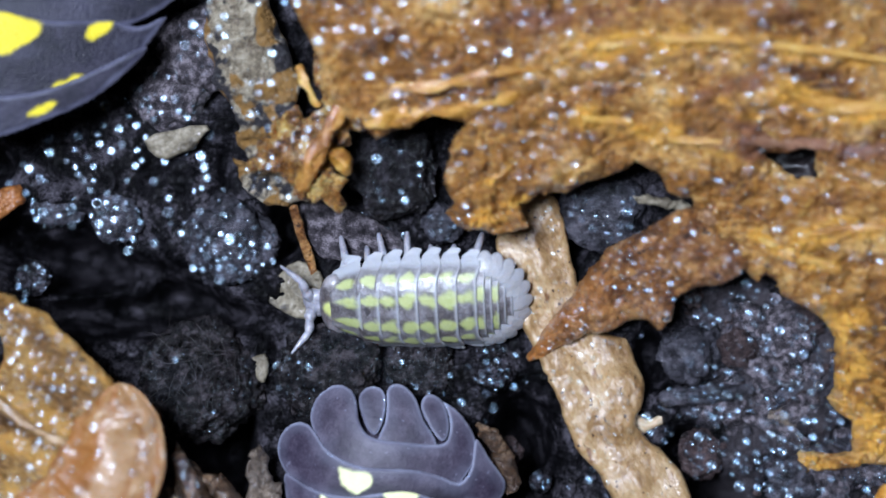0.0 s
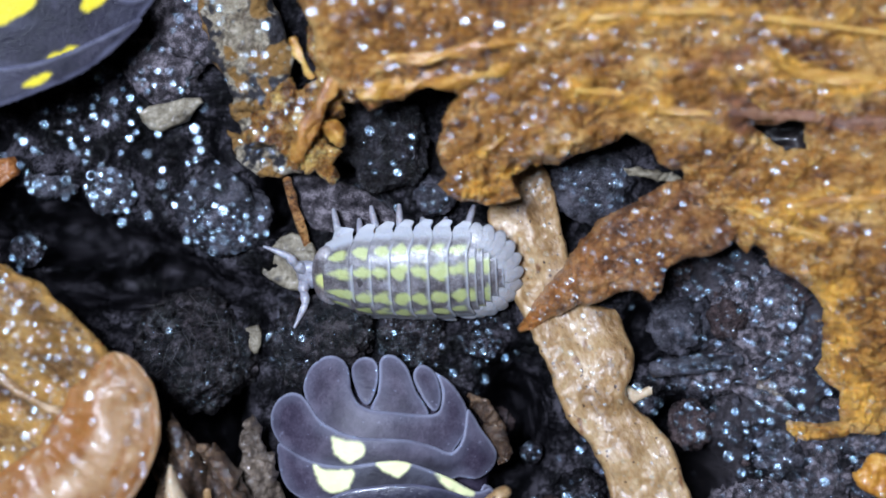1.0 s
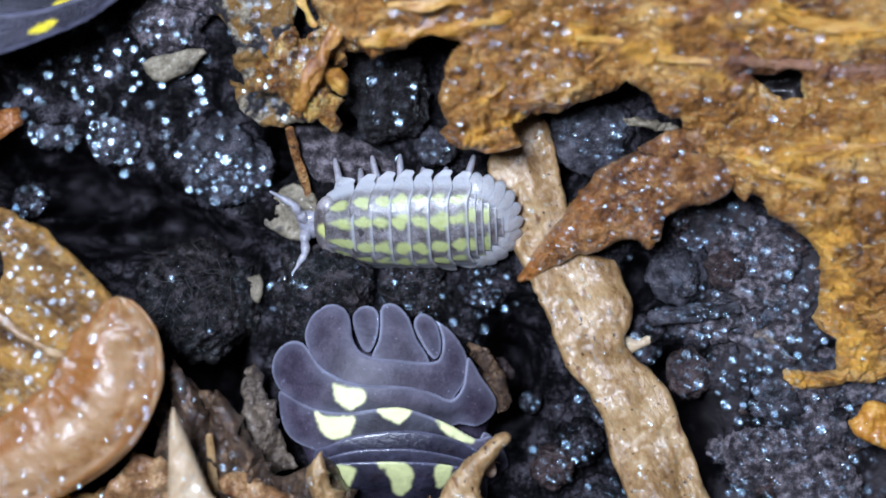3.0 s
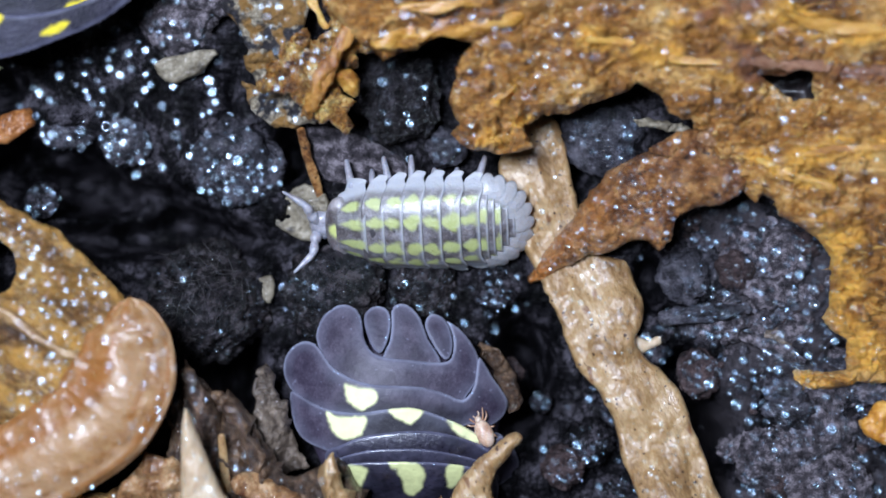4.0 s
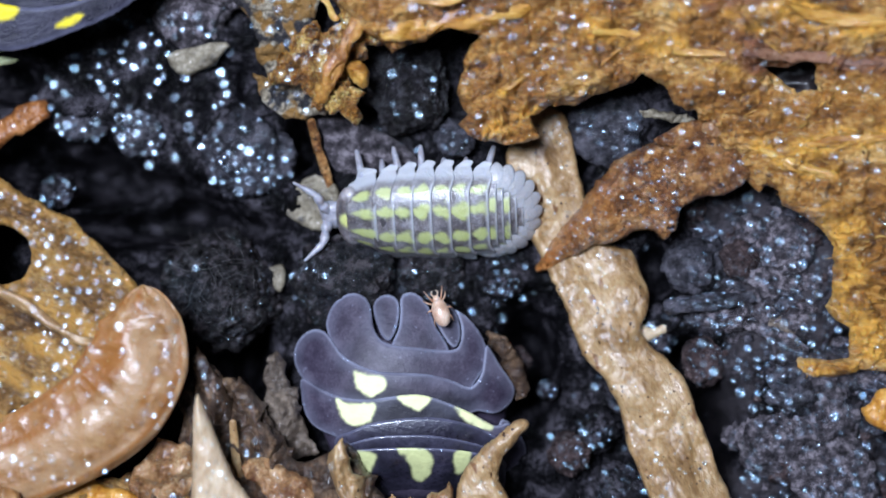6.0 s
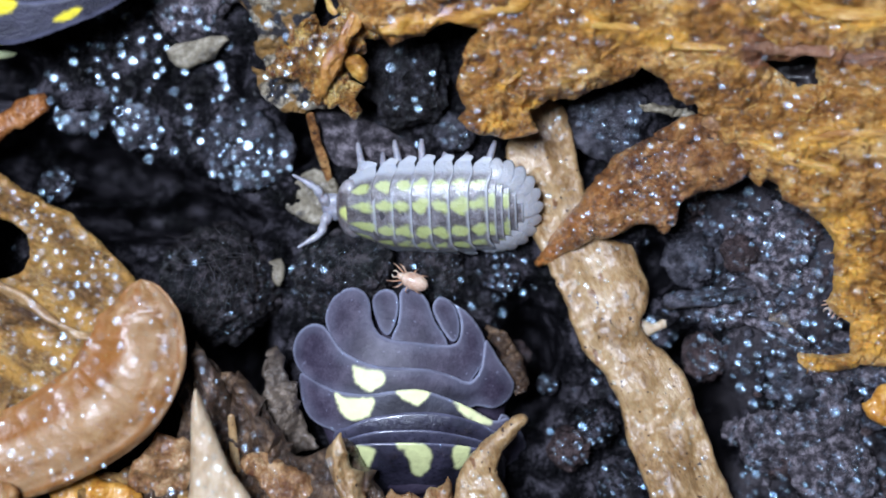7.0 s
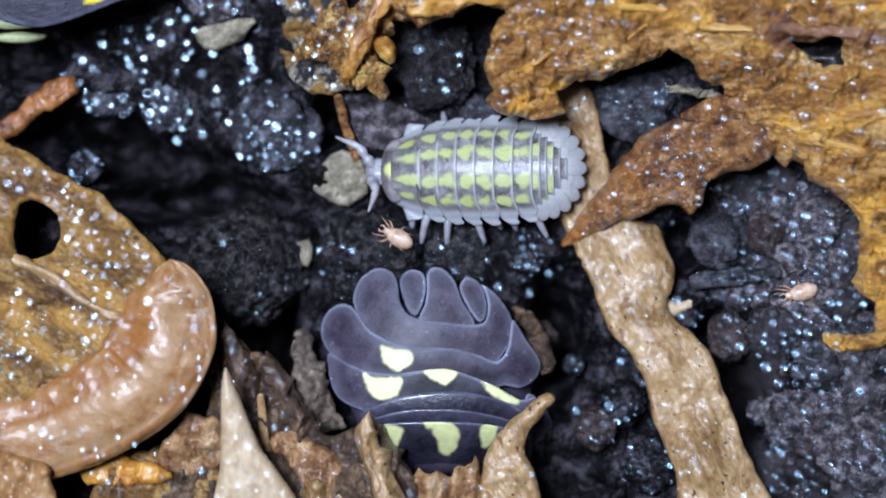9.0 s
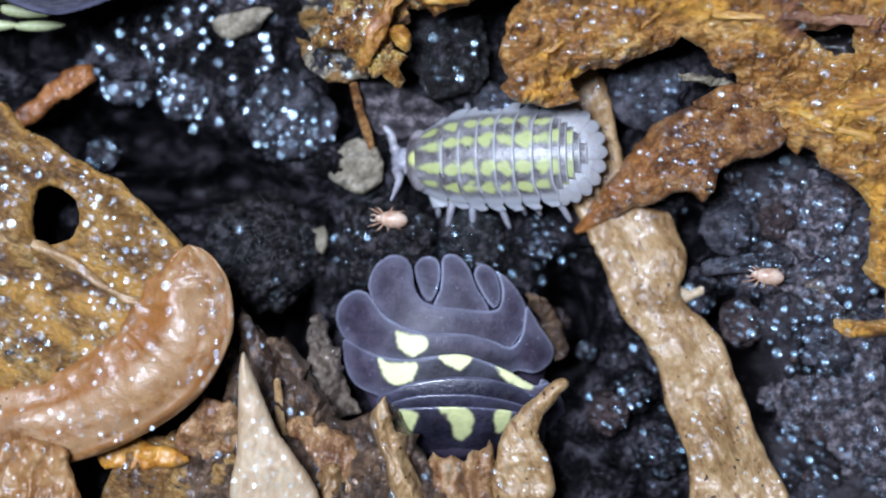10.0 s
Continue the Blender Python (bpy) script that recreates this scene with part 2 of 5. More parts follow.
# ---- builders ----
def part(name, verts, faces, material, parent=None, label="", values=None):
    """One mesh object of these points (mm), under parent if given."""
    me = bpy.data.meshes.new(name)
    me.from_pydata((np.asarray(verts, float) * MM).tolist(), [], faces if isinstance(faces, list) else faces.tolist())
    me.polygons.foreach_set("use_smooth", np.ones(len(me.polygons), bool))
    for key, v in (values or {}).items():
        me.attributes.new(key, "FLOAT", "POINT").data.foreach_set("value", np.asarray(v, np.float32))
    me.materials.append(material)
    me.update()
    ob = new(name, me)
    if parent:
        ob.parent = parent
        ob.matrix_parent_inverse = parent.matrix_basis.inverted() if parent.parent is None else Matrix()
    return tagged(ob, label)


def thing(name, place, label, category, group="", kind=""):
    ob = new(name)
    ob.empty_display_size = 0.001
    ob.location = Vector(place) * MM
    return tagged(ob, label, category, group, kind)


def rounded(poly, times):
    p = np.array(poly, float)
    for _ in range(times):
        a, b, c, d = np.roll(p, 1, 0), p, np.roll(p, -1, 0), np.roll(p, -2, 0)
        q = np.empty((2 * len(p), 2))
        q[0::2], q[1::2] = p, (-a + 9 * b + 9 * c - d) / 16
        p = q
    return p


def frayed(poly, amount, scale, seed):
    x, y = poly[:, 0] * scale, poly[:, 1] * scale
    return poly + amount * np.stack([fbm(x, y, 4, seed), fbm(x, y, 4, seed + 31)], 1)


def distance(x, y, loops):
    """Signed distance (positive inside) to closed loops, with the nearest point on them."""
    best = np.full(x.shape, 1e9)
    nx, ny, inside = x.copy(), y.copy(), np.zeros(x.shape, bool)
    for loop in loops:
        for (ax, ay), (bx, by) in zip(loop, np.roll(loop, -1, 0)):
            ex, ey = bx - ax, by - ay
            t = np.clip(((x - ax) * ex + (y - ay) * ey) / (ex * ex + ey * ey + 1e-12), 0, 1)
            qx, qy = ax + t * ex, ay + t * ey
            d = (x - qx) ** 2 + (y - qy) ** 2
            m = d < best
            best, nx, ny = np.where(m, d, best), np.where(m, qx, nx), np.where(m, qy, ny)
            if ay != by:
                inside ^= ((ay > y) != (by > y)) & (x < ex * (y - ay) / ey + ax)
    return np.sqrt(best) * np.where(inside, 1, -1), nx, ny


def slab(name, outline, height, thick, material, parent=None, res=0.09, edge=0.25, drop=None, ragged=0.0, rag=1.2, smooth=3,
         holes=(), seed=0, label="", values=None, share=None):
    """A plate of uneven outline, its upper side given by height(x, y, d), d the distance from its edge, its rim rounded off."""
    loops = [frayed(rounded(o, smooth), ragged, rag, seed + k) for k, o in enumerate([outline, *holes])]
    low, high = loops[0].min(0) - res, loops[0].max(0) + res
    x, y = np.meshgrid(np.arange(low[0], high[0], res), np.arange(low[1], high[1], res))
    d, nx, ny = distance(x, y, loops)
    keep = d > -0.7 * res
    snap = keep & (d < 0.35 * res)
    x, y, d = np.where(snap, nx, x), np.where(snap, ny, y), np.where(snap, 0, d)
    d = np.maximum(d, 0)
    index = np.full(x.shape, -1)
    index[keep] = np.arange(keep.sum())
    quads = np.stack([index[:-1, :-1], index[:-1, 1:], index[1:, 1:], index[1:, :-1]], -1).reshape(-1, 4)
    quads = quads[(quads >= 0).all(1)]
    x, y, d = x[keep], y[keep], d[keep]
    r = np.clip(d / edge, 0, 1)
    fall = min(edge, 0.75 * thick) if drop is None else drop
    z = height(x, y, d)
    top = z - fall * (1 - np.sqrt(np.maximum(0, 1 - (1 - r) ** 2)))
    under = np.minimum(z - thick * (0.45 + 0.55 * r), top - 0.02)
    n = len(x)
    verts = np.concatenate([np.stack([x, y, top], 1), np.stack([x, y, under], 1)])
    sides = np.concatenate([quads[:, [a, b]] for a, b in ((0, 1), (1, 2), (2, 3), (3, 0))])
    code = np.sort(sides, 1)
    _, first, count = np.unique(code[:, 0] * n + code[:, 1], return_index=True, return_counts=True)
    rim = sides[first[count == 1]]
    skirt = np.stack([rim[:, 1], rim[:, 0], rim[:, 0] + n, rim[:, 1] + n], 1)
    faces = np.concatenate([quads, quads[:, ::-1] + n, skirt])
    extra = {k: np.concatenate([f(x, y, d)] * 2) for k, f in (values or {}).items()}
    if share is not None:
        share.append((x, y, top, d))
    return part(name, verts, faces, material, parent, label, extra)


def tube(path, radii, sides=10, flat=1.0, wobble=0.0, seed=0, steps=6):
    """Points and faces of a rounded, tapered tube along a smooth path."""
    p, r = np.array(path, float), np.array(radii, float)
    t = np.linspace(0, len(p) - 1, (len(p) - 1) * steps + 1)
    k = np.clip(t.astype(int), 0, len(p) - 2)
    f = (t - k)[:, None]
    a, b = p[np.maximum(k - 1, 0)], p[k]
    c, d = p[k + 1], p[np.minimum(k + 2, len(p) - 1)]
    line = 0.5 * (2 * b + (c - a) * f + (2 * a - 5 * b + 4 * c - d) * f ** 2 + (3 * b - a - 3 * c + d) * f ** 3)
    width = np.interp(t, range(len(r)), r)
    way = np.gradient(line, axis=0)
    way /= np.linalg.norm(way, axis=1, keepdims=True) + 1e-9
    side = np.cross(way, [0, 0, 1.0])
    side[np.linalg.norm(side, axis=1) < 1e-3] = (1, 0, 0)
    side /= np.linalg.norm(side, axis=1, keepdims=True)
    up = np.cross(side, way)
    ang = np.linspace(0, 2 * math.pi, sides, endpoint=False)
    rings = []
    for i in range(len(line)):
        w = width[i] * (1 + wobble * vnoise(np.cos(ang) * 1.5 + t[i] * 2.1, np.sin(ang) * 1.5 + t[i] * 1.2, seed))
        rings.append(line[i] + side[i] * (w * np.cos(ang))[:, None] + up[i] * (w * flat * np.sin(ang))[:, None])
    ends = [line[0] - way[0] * width[0] * 0.5, line[-1] + way[-1] * width[-1] * 0.5]
    verts = np.concatenate(rings + [np.array(ends)])
    n, m = len(line), sides
    faces = [[i * m + j, i * m + (j + 1) % m, (i + 1) * m + (j + 1) % m, (i + 1) * m + j] for i in range(n - 1) for j in range(m)]
    faces += [[n * m, (j + 1) % m, j] for j in range(m)]
    faces += [[n * m + 1, (n - 1) * m + j, (n - 1) * m + (j + 1) % m] for j in range(m)]
    return verts, faces


def ball(centre, radii, rings=10, sides=14, bumps=0.0, seed=0, scale=1.0):
    a = np.linspace(0, math.pi, rings + 1)[1:-1]
    b = np.linspace(0, 2 * math.pi, sides, endpoint=False)
    A, B = np.meshgrid(a, b, indexing="ij")
    p = np.stack([np.sin(A) * np.cos(B), np.sin(A) * np.sin(B), np.cos(A)], -1).reshape(-1, 3)
    p = np.concatenate([p, [(0, 0, 1), (0, 0, -1)]])
    if bumps:
        p = p * (1 + bumps * np.array([noise.fractal(Vector(q * scale) + Vector((seed, 0, 0)), 1.0, 2.0, 4) for q in p]))[:, None]
    n = len(a)
    faces = [[i * sides + j, (i + 1) * sides + j, (i + 1) * sides + (j + 1) % sides, i * sides + (j + 1) % sides] for i in range(n - 1) for j in range(sides)]
    faces += [[n * sides, j, (j + 1) % sides] for j in range(sides)]
    faces += [[n * sides + 1, (n - 1) * sides + (j + 1) % sides, (n - 1) * sides + j] for j in range(sides)]
    return p * np.array(radii) + np.array(centre), faces


def spotted(shapes, soft=0.06):
    """Spots of the given outlines, with soft uneven edges."""
    def value(x, y, d):
        out = np.zeros_like(x)
        for k, o in enumerate(shapes or ()):
            near, _, _ = distance(x, y, [rounded(o, 2)])
            out = np.maximum(out, ramp(near + 0.04 * fbm(x * 5, y * 5, 3, k), -soft, soft) * (0.98 - 0.14 * np.abs(fbm(x * 2.5, y * 2.5, 3, k + 4))))
        return out
    return value


# ---- soil ----
MOUNDS = [  # x, y, radius x, radius y, height
    (5.32, 3.84, 1.4, 1.0, 0.4), (10.67, -3.45, 3.6, 4.2, 1.15), (3.91, -6.22, 1.3, 0.9, 0.5), (-11.34, 4.24, 1.5, 1.2, 0.3), (1.86, -0.86, 0.6, 0.9, 0.5),
    (-0.25, -0.86, 1.6, 0.5, 0.3),
    (-11.22, 2.21, 1.6, 0.7, -2.0), (-13.96, 5.32, 1.1, 0.8, -1.5), (-6.47, -3.27, 0.9, 1.8, -2.6),
    (-4.55, 3.22, 0.5, 0.8, -2.2), (2.67, -3.64, 0.9, 1.7, -2.6), (4.15, 3.25, 0.5, 1.0, -1.8),
    (7.56, -3.75, 0.6, 0.9, -2.6), (8.28, -5.91, 0.7, 1.6, -3.0), (6.57, -0.7, 0.5, 0.8, -1.6), (-7.79, 1.27, 1.2, 0.4, -1.4),
    (-8.84, 0.66, 3.2, 0.55, -2.2), (-12.13, 2.94, 2.2, 0.8, -1.8), (-9.57, 1.75, 2.2, 0.6, -1.6), (-2.23, 4.87, 0.4, 0.6, -2.0), (12.5, -2.85, 0.7, 0.4, -1.2),
]


def soil_height(x, y):
    z = -2.5 + 0.4 * ramp(x, 1, 6) + 0.25 * fbm(x * 0.35, y * 0.35, 3, 3)
    for cx, cy, rx, ry, h in MOUNDS:
        z = z + (h if h > 0 else 1.6 * h) * np.exp(-(((x - cx) / rx) ** 2 + ((y - cy) / ry) ** 2) ** (1 if h > 0 else 1.6))
    wx, wy = x + 0.25 * fbm(x * 0.9, y * 0.9, 3, 50), y + 0.25 * fbm(x * 0.9, y * 0.9, 3, 60)
    for size, amount, seed in ((1.25, 0.6, 11), (0.5, 0.24, 12), (0.22, 0.13, 13), (0.12, 0.06, 14)):
        d, v = cells(wx / size, wy / size, seed)
        z = z + amount * (0.5 + v) * (np.sqrt(np.maximum(0, 1 - (d / 0.85) ** 2)) - 0.55)
    return z + 0.03 * fbm(x * 7, y * 7, 3, 21)


def spread(low, high, step, far):
    """Even steps between low and high, growing ones out to far."""
    out, s = [], step
    while (out[-1] if out else 0) < far:
        s *= 1.35
        out.append((out[-1] if out else 0) + s)
    out = np.array(out)
    return np.concatenate([low - out[::-1], np.arange(low, high, step), high + out])


def make_ground():
    gx, gy = spread(-15, 15, 0.06, 150), spread(-10, 12, 0.06, 150)
    x, y = np.meshgrid(gx, gy)
    z = soil_height(x, y)
    grey = ramp(x + 0.6 * fbm(x * 0.5, y * 0.5, 3, 31), 7.2, 9.2) * ramp(fbm(x * 1.1, y * 1.1, 4, 32), -0.9, 0.5)
    i = np.arange(x.size).reshape(x.shape)
    quads = np.stack([i[:-1, :-1], i[:-1, 1:], i[1:, 1:], i[1:, :-1]], -1).reshape(-1, 4)
    ob = part("ground", np.stack([x.ravel(), y.ravel(), z.ravel()], 1), quads, SOIL, values={"rim": grey.ravel()})
    tagged(ob, "wet black crumbly soil with pits and clods", "soil", kind="structure")


make_ground()
TOPS = {"bark": [], "leaf": [], "twig": [], "curl": [], "debris": [], "clod": [], "shell": [], "peat": []}
CLODS = []


def make_clods():
    """Loose crumbs of soil: place of the top, radius, material, label."""
    for k, (top, r, tall, mat, label) in enumerate((
        ((7.57, -0.47, -0.6), 0.85, 0.7, SLATE, "smooth dark grey soil clod"), ((8.95, -0.3, -0.45), 0.55, 0.8, REDCLOD, "reddish brown soil crumb"),
        ((10.38, 0.02, -0.6), 0.9, 0.6, GREYSOIL, "dark wet soil clod, beaded"), ((7.95, -3.43, -0.8), 0.75, 0.6, REDCLOD, "brownish rough soil clod"),
        ((3.8, -6.26, -0.6), 0.65, 0.8, REDCLOD, "round brown ridged clod"), ((4.6, -5.51, -0.9), 0.75, 0.6, SOIL, "black wet soil clod"),
        ((1.77, -1.03, -1.5), 0.6, 0.8, SOIL, "black soil clod with water beads"), ((3.2, -4.41, -2.2), 0.35, 0.8, SOIL, "small black soil clod"),
        ((-7.06, -1.36, -0.8), 1.75, 0.6, PEAT, "black fibrous peat lump"), ((-3.19, -1.11, -1), 1.45, 0.5, PEAT, "black rounded peat lump"),
        ((-6.15, 2.9, -0.95), 1.4, 0.75, SLATE, "black wet soil lump with many beads"), ((-1.18, 4.99, -0.5), 1.3, 0.7, WETPEAT, "black wet ridged lump under the bark"),
        ((-9.58, 3.63, -1.75), 0.75, 0.6, SLATE, "small black soil lump"), ((-11.38, 4.14, -1.7), 0.8, 0.6, SLATE, "small black wet lump"),
        ((-12.13, 1.87, -1.9), 0.55, 0.7, SOIL, "small black wet clod"), ((5.04, 3.83, -1), 1.2, 0.6, SLATE, "grey-black smooth wet soil clod"),
        ((9.58, -2.05, -0.75), 0.8, 0.5, GREYSOIL, "black crumbly wet soil clod"), ((11.36, -4.8, -0.6), 1.3, 0.5, GREYSOIL, "black soil lump, wet"),
        ((9.9, -5.94, -0.8), 1.0, 0.5, GREYSOIL, "black crumbly soil lump"), ((11.94, -7.02, -0.5), 1.3, 0.5, GREYSOIL, "black wet soil lump"),
        ((5.46, -7.42, -0.9), 0.9, 0.6, SOIL, "black soil clod beside the strip"), ((-7.91, 7.4, -1.5), 1.2, 0.5, GREYSOIL, "grey-black wet soil lump"),
        ((-6.84, 8.69, -1.1), 1.3, 0.5, GREYSOIL, "grey wet soil lump by rotten wood"), ((1.69, -0.33, -1.9), 0.5, 0.7, SOIL, "small black wet clod"),
        ((10.51, 1.93, -1.1), 1.0, 0.6, SOIL, "dark clod under the bark edge"), ((10.31, -2.56, -0.5), 0.55, 0.45, RAG, "greyish pale crumb, wet"),
        ((0.28, 3.41, -1.2), 0.6, 0.7, SLATE, "grey-black wet clod under the bark"),
        ((-0.42, -0.86, -1.5), 0.9, 0.5, PEAT, "black peat crumb behind the large woodlouse"), ((2.13, -3.51, -2), 0.5, 0.8, REDCLOD, "brown crumb beside the woodlouse"),
    )):
        dense = 2 if mat is PEAT or mat is WETPEAT else 1
        v, f = ball((0, 0, 0), (1, 1, 1), 34 * dense, 54 * dense, 0.22, 3.7 * k, 1.7)
        v = v[:, [2, 0, 1]]
        fine = np.array([noise.fractal(Vector(q) * 6 + Vector((0, k, 0)), 0.7, 2.0, 4) for q in v])
        if mat is PEAT or mat is WETPEAT:  # matted fibres run round the lump in arcs
            ring = np.hypot(v[:, 0], v[:, 1]) * r + 0.25 * fbm(v[:, 0] * 1.2 + k, v[:, 1] * 1.2, 3, 15)
            fine = fine + 1.1 * (1 - np.abs(vnoise(ring * 5.5, np.arctan2(v[:, 1], v[:, 0]) * 1.1, k))) - 0.5
        v = v * (1 + 0.08 * fine)[:, None] * np.array((r, r, r * tall))
        v = v + np.array(top) - np.array((0, 0, v[:, 2].max()))
        tagged(part("soil_clod", v, f, mat), label, "soil clod", "clods of soil")
        CLODS.append((top[0], top[1], r))
        up = (v[:, 2] > v[:, 2].max() - (0.8 if k in (10, 12, 13, 14) else 0.45) * r * tall).astype(float) * (mat is not PEAT and (mat is not WETPEAT or hashed(np.arange(len(v)), 0, 3) < 0.12))
        if mat is PEAT:
            TOPS["peat"].append((v[:, 0], v[:, 1], v[:, 2], (v[:, 2] > v[:, 2].max() - 0.9 * r * tall).astype(float)))
        TOPS["clod"] += [(v[:, 0], v[:, 1], v[:, 2], up)] * (8 if k in (6, 10) else 3 if k in (11, 12, 13, 14, 15, 23) else 5 if k in (16, 17, 18, 19) else 2)
    rng = np.random.default_rng(12)
    for k in range(130):
        cx, cy = rng.uniform(7.4, 14.0), rng.uniform(-8.6, 1.4)
        r = 0.12 + 0.5 * rng.uniform() ** 2
        if cx - r < 7.5 + 0.463 * (-3.4 - cy):
            continue
        v, f = ball((0, 0, 0), (1, 1, 1), 20, 32, 0.4, 50 + 2.9 * k, 2.2)
        v = v[:, [2, 0, 1]]
        v = v * (1 + 0.09 * np.array([noise.fractal(Vector(q) * 7 + Vector((0, k, 0)), 0.7, 2.0, 3) for q in v]))[:, None]
        v = v * np.array((r * rng.uniform(0.8, 1.5), r, r * 0.65)) + np.array((cx, cy, float(soil_height(np.array(cx), np.array(cy))) + 0.1 * r))
        tagged(part("soil_clod", v, f, (SLATE, GREYSOIL, GREYSOIL, REDCLOD)[k % 4]), ("black wet crumb of soil", "grey-black wet crumb of soil", "grey-black wet crumb of soil", "brownish crumb of soil")[k % 4], "soil clod", "clods of soil")
        CLODS.append((cx, cy, r))
        TOPS["clod"] += [(v[:, 0], v[:, 1], v[:, 2], (v[:, 2] > v[:, 2].max() - 0.4 * r).astype(float) * (r > 0.18))] * 4
    sv, sf = tube([(6.67, -1.75, -0.75), (7.43, -1.62, -0.5), (8.29, -1.55, -0.42), (9.3, -1.42, -0.55)], [0.2, 0.25, 0.24, 0.17], 24, 0.9, 0.4, steps=16)
    TOPS["clod"] += [(sv[:, 0], sv[:, 1], sv[:, 2], (sv[:, 2] > -0.45).astype(float))] * 6
    ob = part("dark_stick", sv, sf, SLATE)
    tagged(ob, "short black wet stick on the soil", "stick")
    gv, gf = tube([(9.1, -2.25, -0.75), (9.75, -2.5, -0.42), (10.35, -2.78, -0.38), (10.95, -3.05, -0.6)], [0.12, 0.2, 0.22, 0.12], 24, 0.8, 0.4, 4, steps=14)
    TOPS["clod"] += [(gv[:, 0], gv[:, 1], gv[:, 2], (gv[:, 2] > -0.45).astype(float))] * 4
    ob = part("grey_stick", gv, gf, GREYSOIL)
    tagged(ob, "short grey wet stick beaded with water", "stick")


# ---- bark and wood ----
STRANDS = [  # orange strands in the bark: path, width
    ([(4.23, 6.26, 1.5), (5.38, 6.25, 1.6), (6.67, 5.8, 1.8), (8.28, 5.58, 2)], 0.42), ([(9.64, 7.05, 2.6), (10.73, 6.65, 2.8), (12.48, 6.45, 2.9), (14.7, 6.11, 3)], 0.5),
    ([(9.25, 2.95, 1.6), (9.96, 2.57, 1.75), (11.27, 2.12, 1.8)], 0.3), ([(10.41, 3.04, 2), (11.67, 3.19, 2.2), (13.25, 3.34, 2.4)], 0.4),
    # the 0.95 wide one also paints light onto the right edge, sloping from the lamp
    ([(3.57, 7.95, 1.5), (5.19, 8.33, 1.8), (7.6, 8.41, 2.2), (13.07, 7.7, 3.1)], 0.4), ([(11.52, 0.68, 1.4), (11.9, -0.65, 1.2), (12.44, -2.15, 1), (12.78, -3.32, 1)], 0.95),
    ([(1.61, 4.62, 0.8), (2.44, 5.35, 1)], 0.16), ([(10.82, -3.5, 0.8), (12.32, -3.58, 0.8)], 0.3), ([(1.28, 3.55, 0.5), (1.95, 3.71, 0.6), (2.62, 3.96, 0.7)], 0.3), ([(6.52, 6.76, 1.7), (7.8, 6.74, 1.9), (9.08, 6.45, 2.1)], 0.2)]
STAINS = [([(6.67, 5.63, 1.8), (8.26, 5.57, 2.1), (10, 5.41, 2.4), (13.12, 5.19, 2.9)], 0.35), ([(7.48, 7.07, 1.9), (8.75, 7.2, 2.1)], 0.5), ([(1.92, 8.79, 1.4), (7.58, 9.45, 2.3), (10.73, 9.04, 2.8)], 0.4), ([(8.28, 6.23, 2), (9.06, 5.97, 2.2)], 0.4)]


def along(x, y, lines, seed):
    """How near a place is to one of the lines, 0 to 1, ragged."""
    out = np.zeros_like(x)
    wx, wy = x + 0.14 * fbm(x * 1.5, y * 1.5, 3, seed), y + 0.2 * fbm(x * 1.2, y * 1.2, 4, seed + 5)
    for path, width in lines:
        for (ax, ay, _), (bx, by, _) in zip(path, path[1:]):
            t = np.clip(((wx - ax) * (bx - ax) + (wy - ay) * (by - ay)) / ((bx - ax) ** 2 + (by - ay) ** 2), 0, 1)
            out = np.maximum(out, 1 - ramp(np.hypot(wx - ax - t * (bx - ax), wy - ay - t * (by - ay)) / width, 0.3, 1.1))
    return out


def bark_height(x, y, d):
    base = 0.95 + 0.06 * x + 0.35 * np.maximum(0, y - 5) + 0.05 * np.minimum(0, y - 5) - 0.27 * np.maximum(0, 3.2 - y) * ramp(x, 6, 11)
    base = base - 0.6 * np.exp(-((x - 1.3) / 1.2) ** 2 - ((y - 3.6) / 0.8) ** 2) - 0.35 * np.exp(-((x - 10.2) / 1.2) ** 2 - ((y - 5.0) / 0.8) ** 2)
    base = base - 0.9 * np.exp(-((x - 8.2) / 1.3) ** 2 - ((y - 3.0) / 1.2) ** 2)
    u, v = x * 0.99 + y * 0.14, y * 0.99 - x * 0.14
    strands = 1 - np.abs(fbm(u * 0.28, v * 1.1, 4, 70))
    d1, v1 = cells(u * 0.7, v * 1.3, 71)
    wx, wy = x + 0.2 * fbm(x * 1.3, y * 1.3, 3, 75), y + 0.2 * fbm(x * 1.3, y * 1.3, 3, 76)
    d2, v2 = cells(wx * 2.0, wy * 2.4, 77)
    d3, v3 = cells(wx * 4.5, wy * 5.0, 78)
    return base + 0.42 * (strands - 0.7) + 0.3 * fbm(x * 0.5, y * 0.5, 4, 72) + 0.16 * (v1 - 0.5) + 0.1 * fbm(u * 1.6, v * 3.2, 4, 73) + 0.06 * fbm(x * 4, y * 4, 4, 74) \
        + (0.42 * v2 * np.sqrt(np.maximum(0, 1 - (d2 / 0.8) ** 2)) + 0.22 * v3 * np.sqrt(np.maximum(0, 1 - (d3 / 0.8) ** 2))) * (1 + 0.4 * np.exp(-((x - 1.4) / 1.8) ** 2 - ((y - 3.9) / 1.5) ** 2)) + 0.14 * along(x, y, STRANDS, 40)


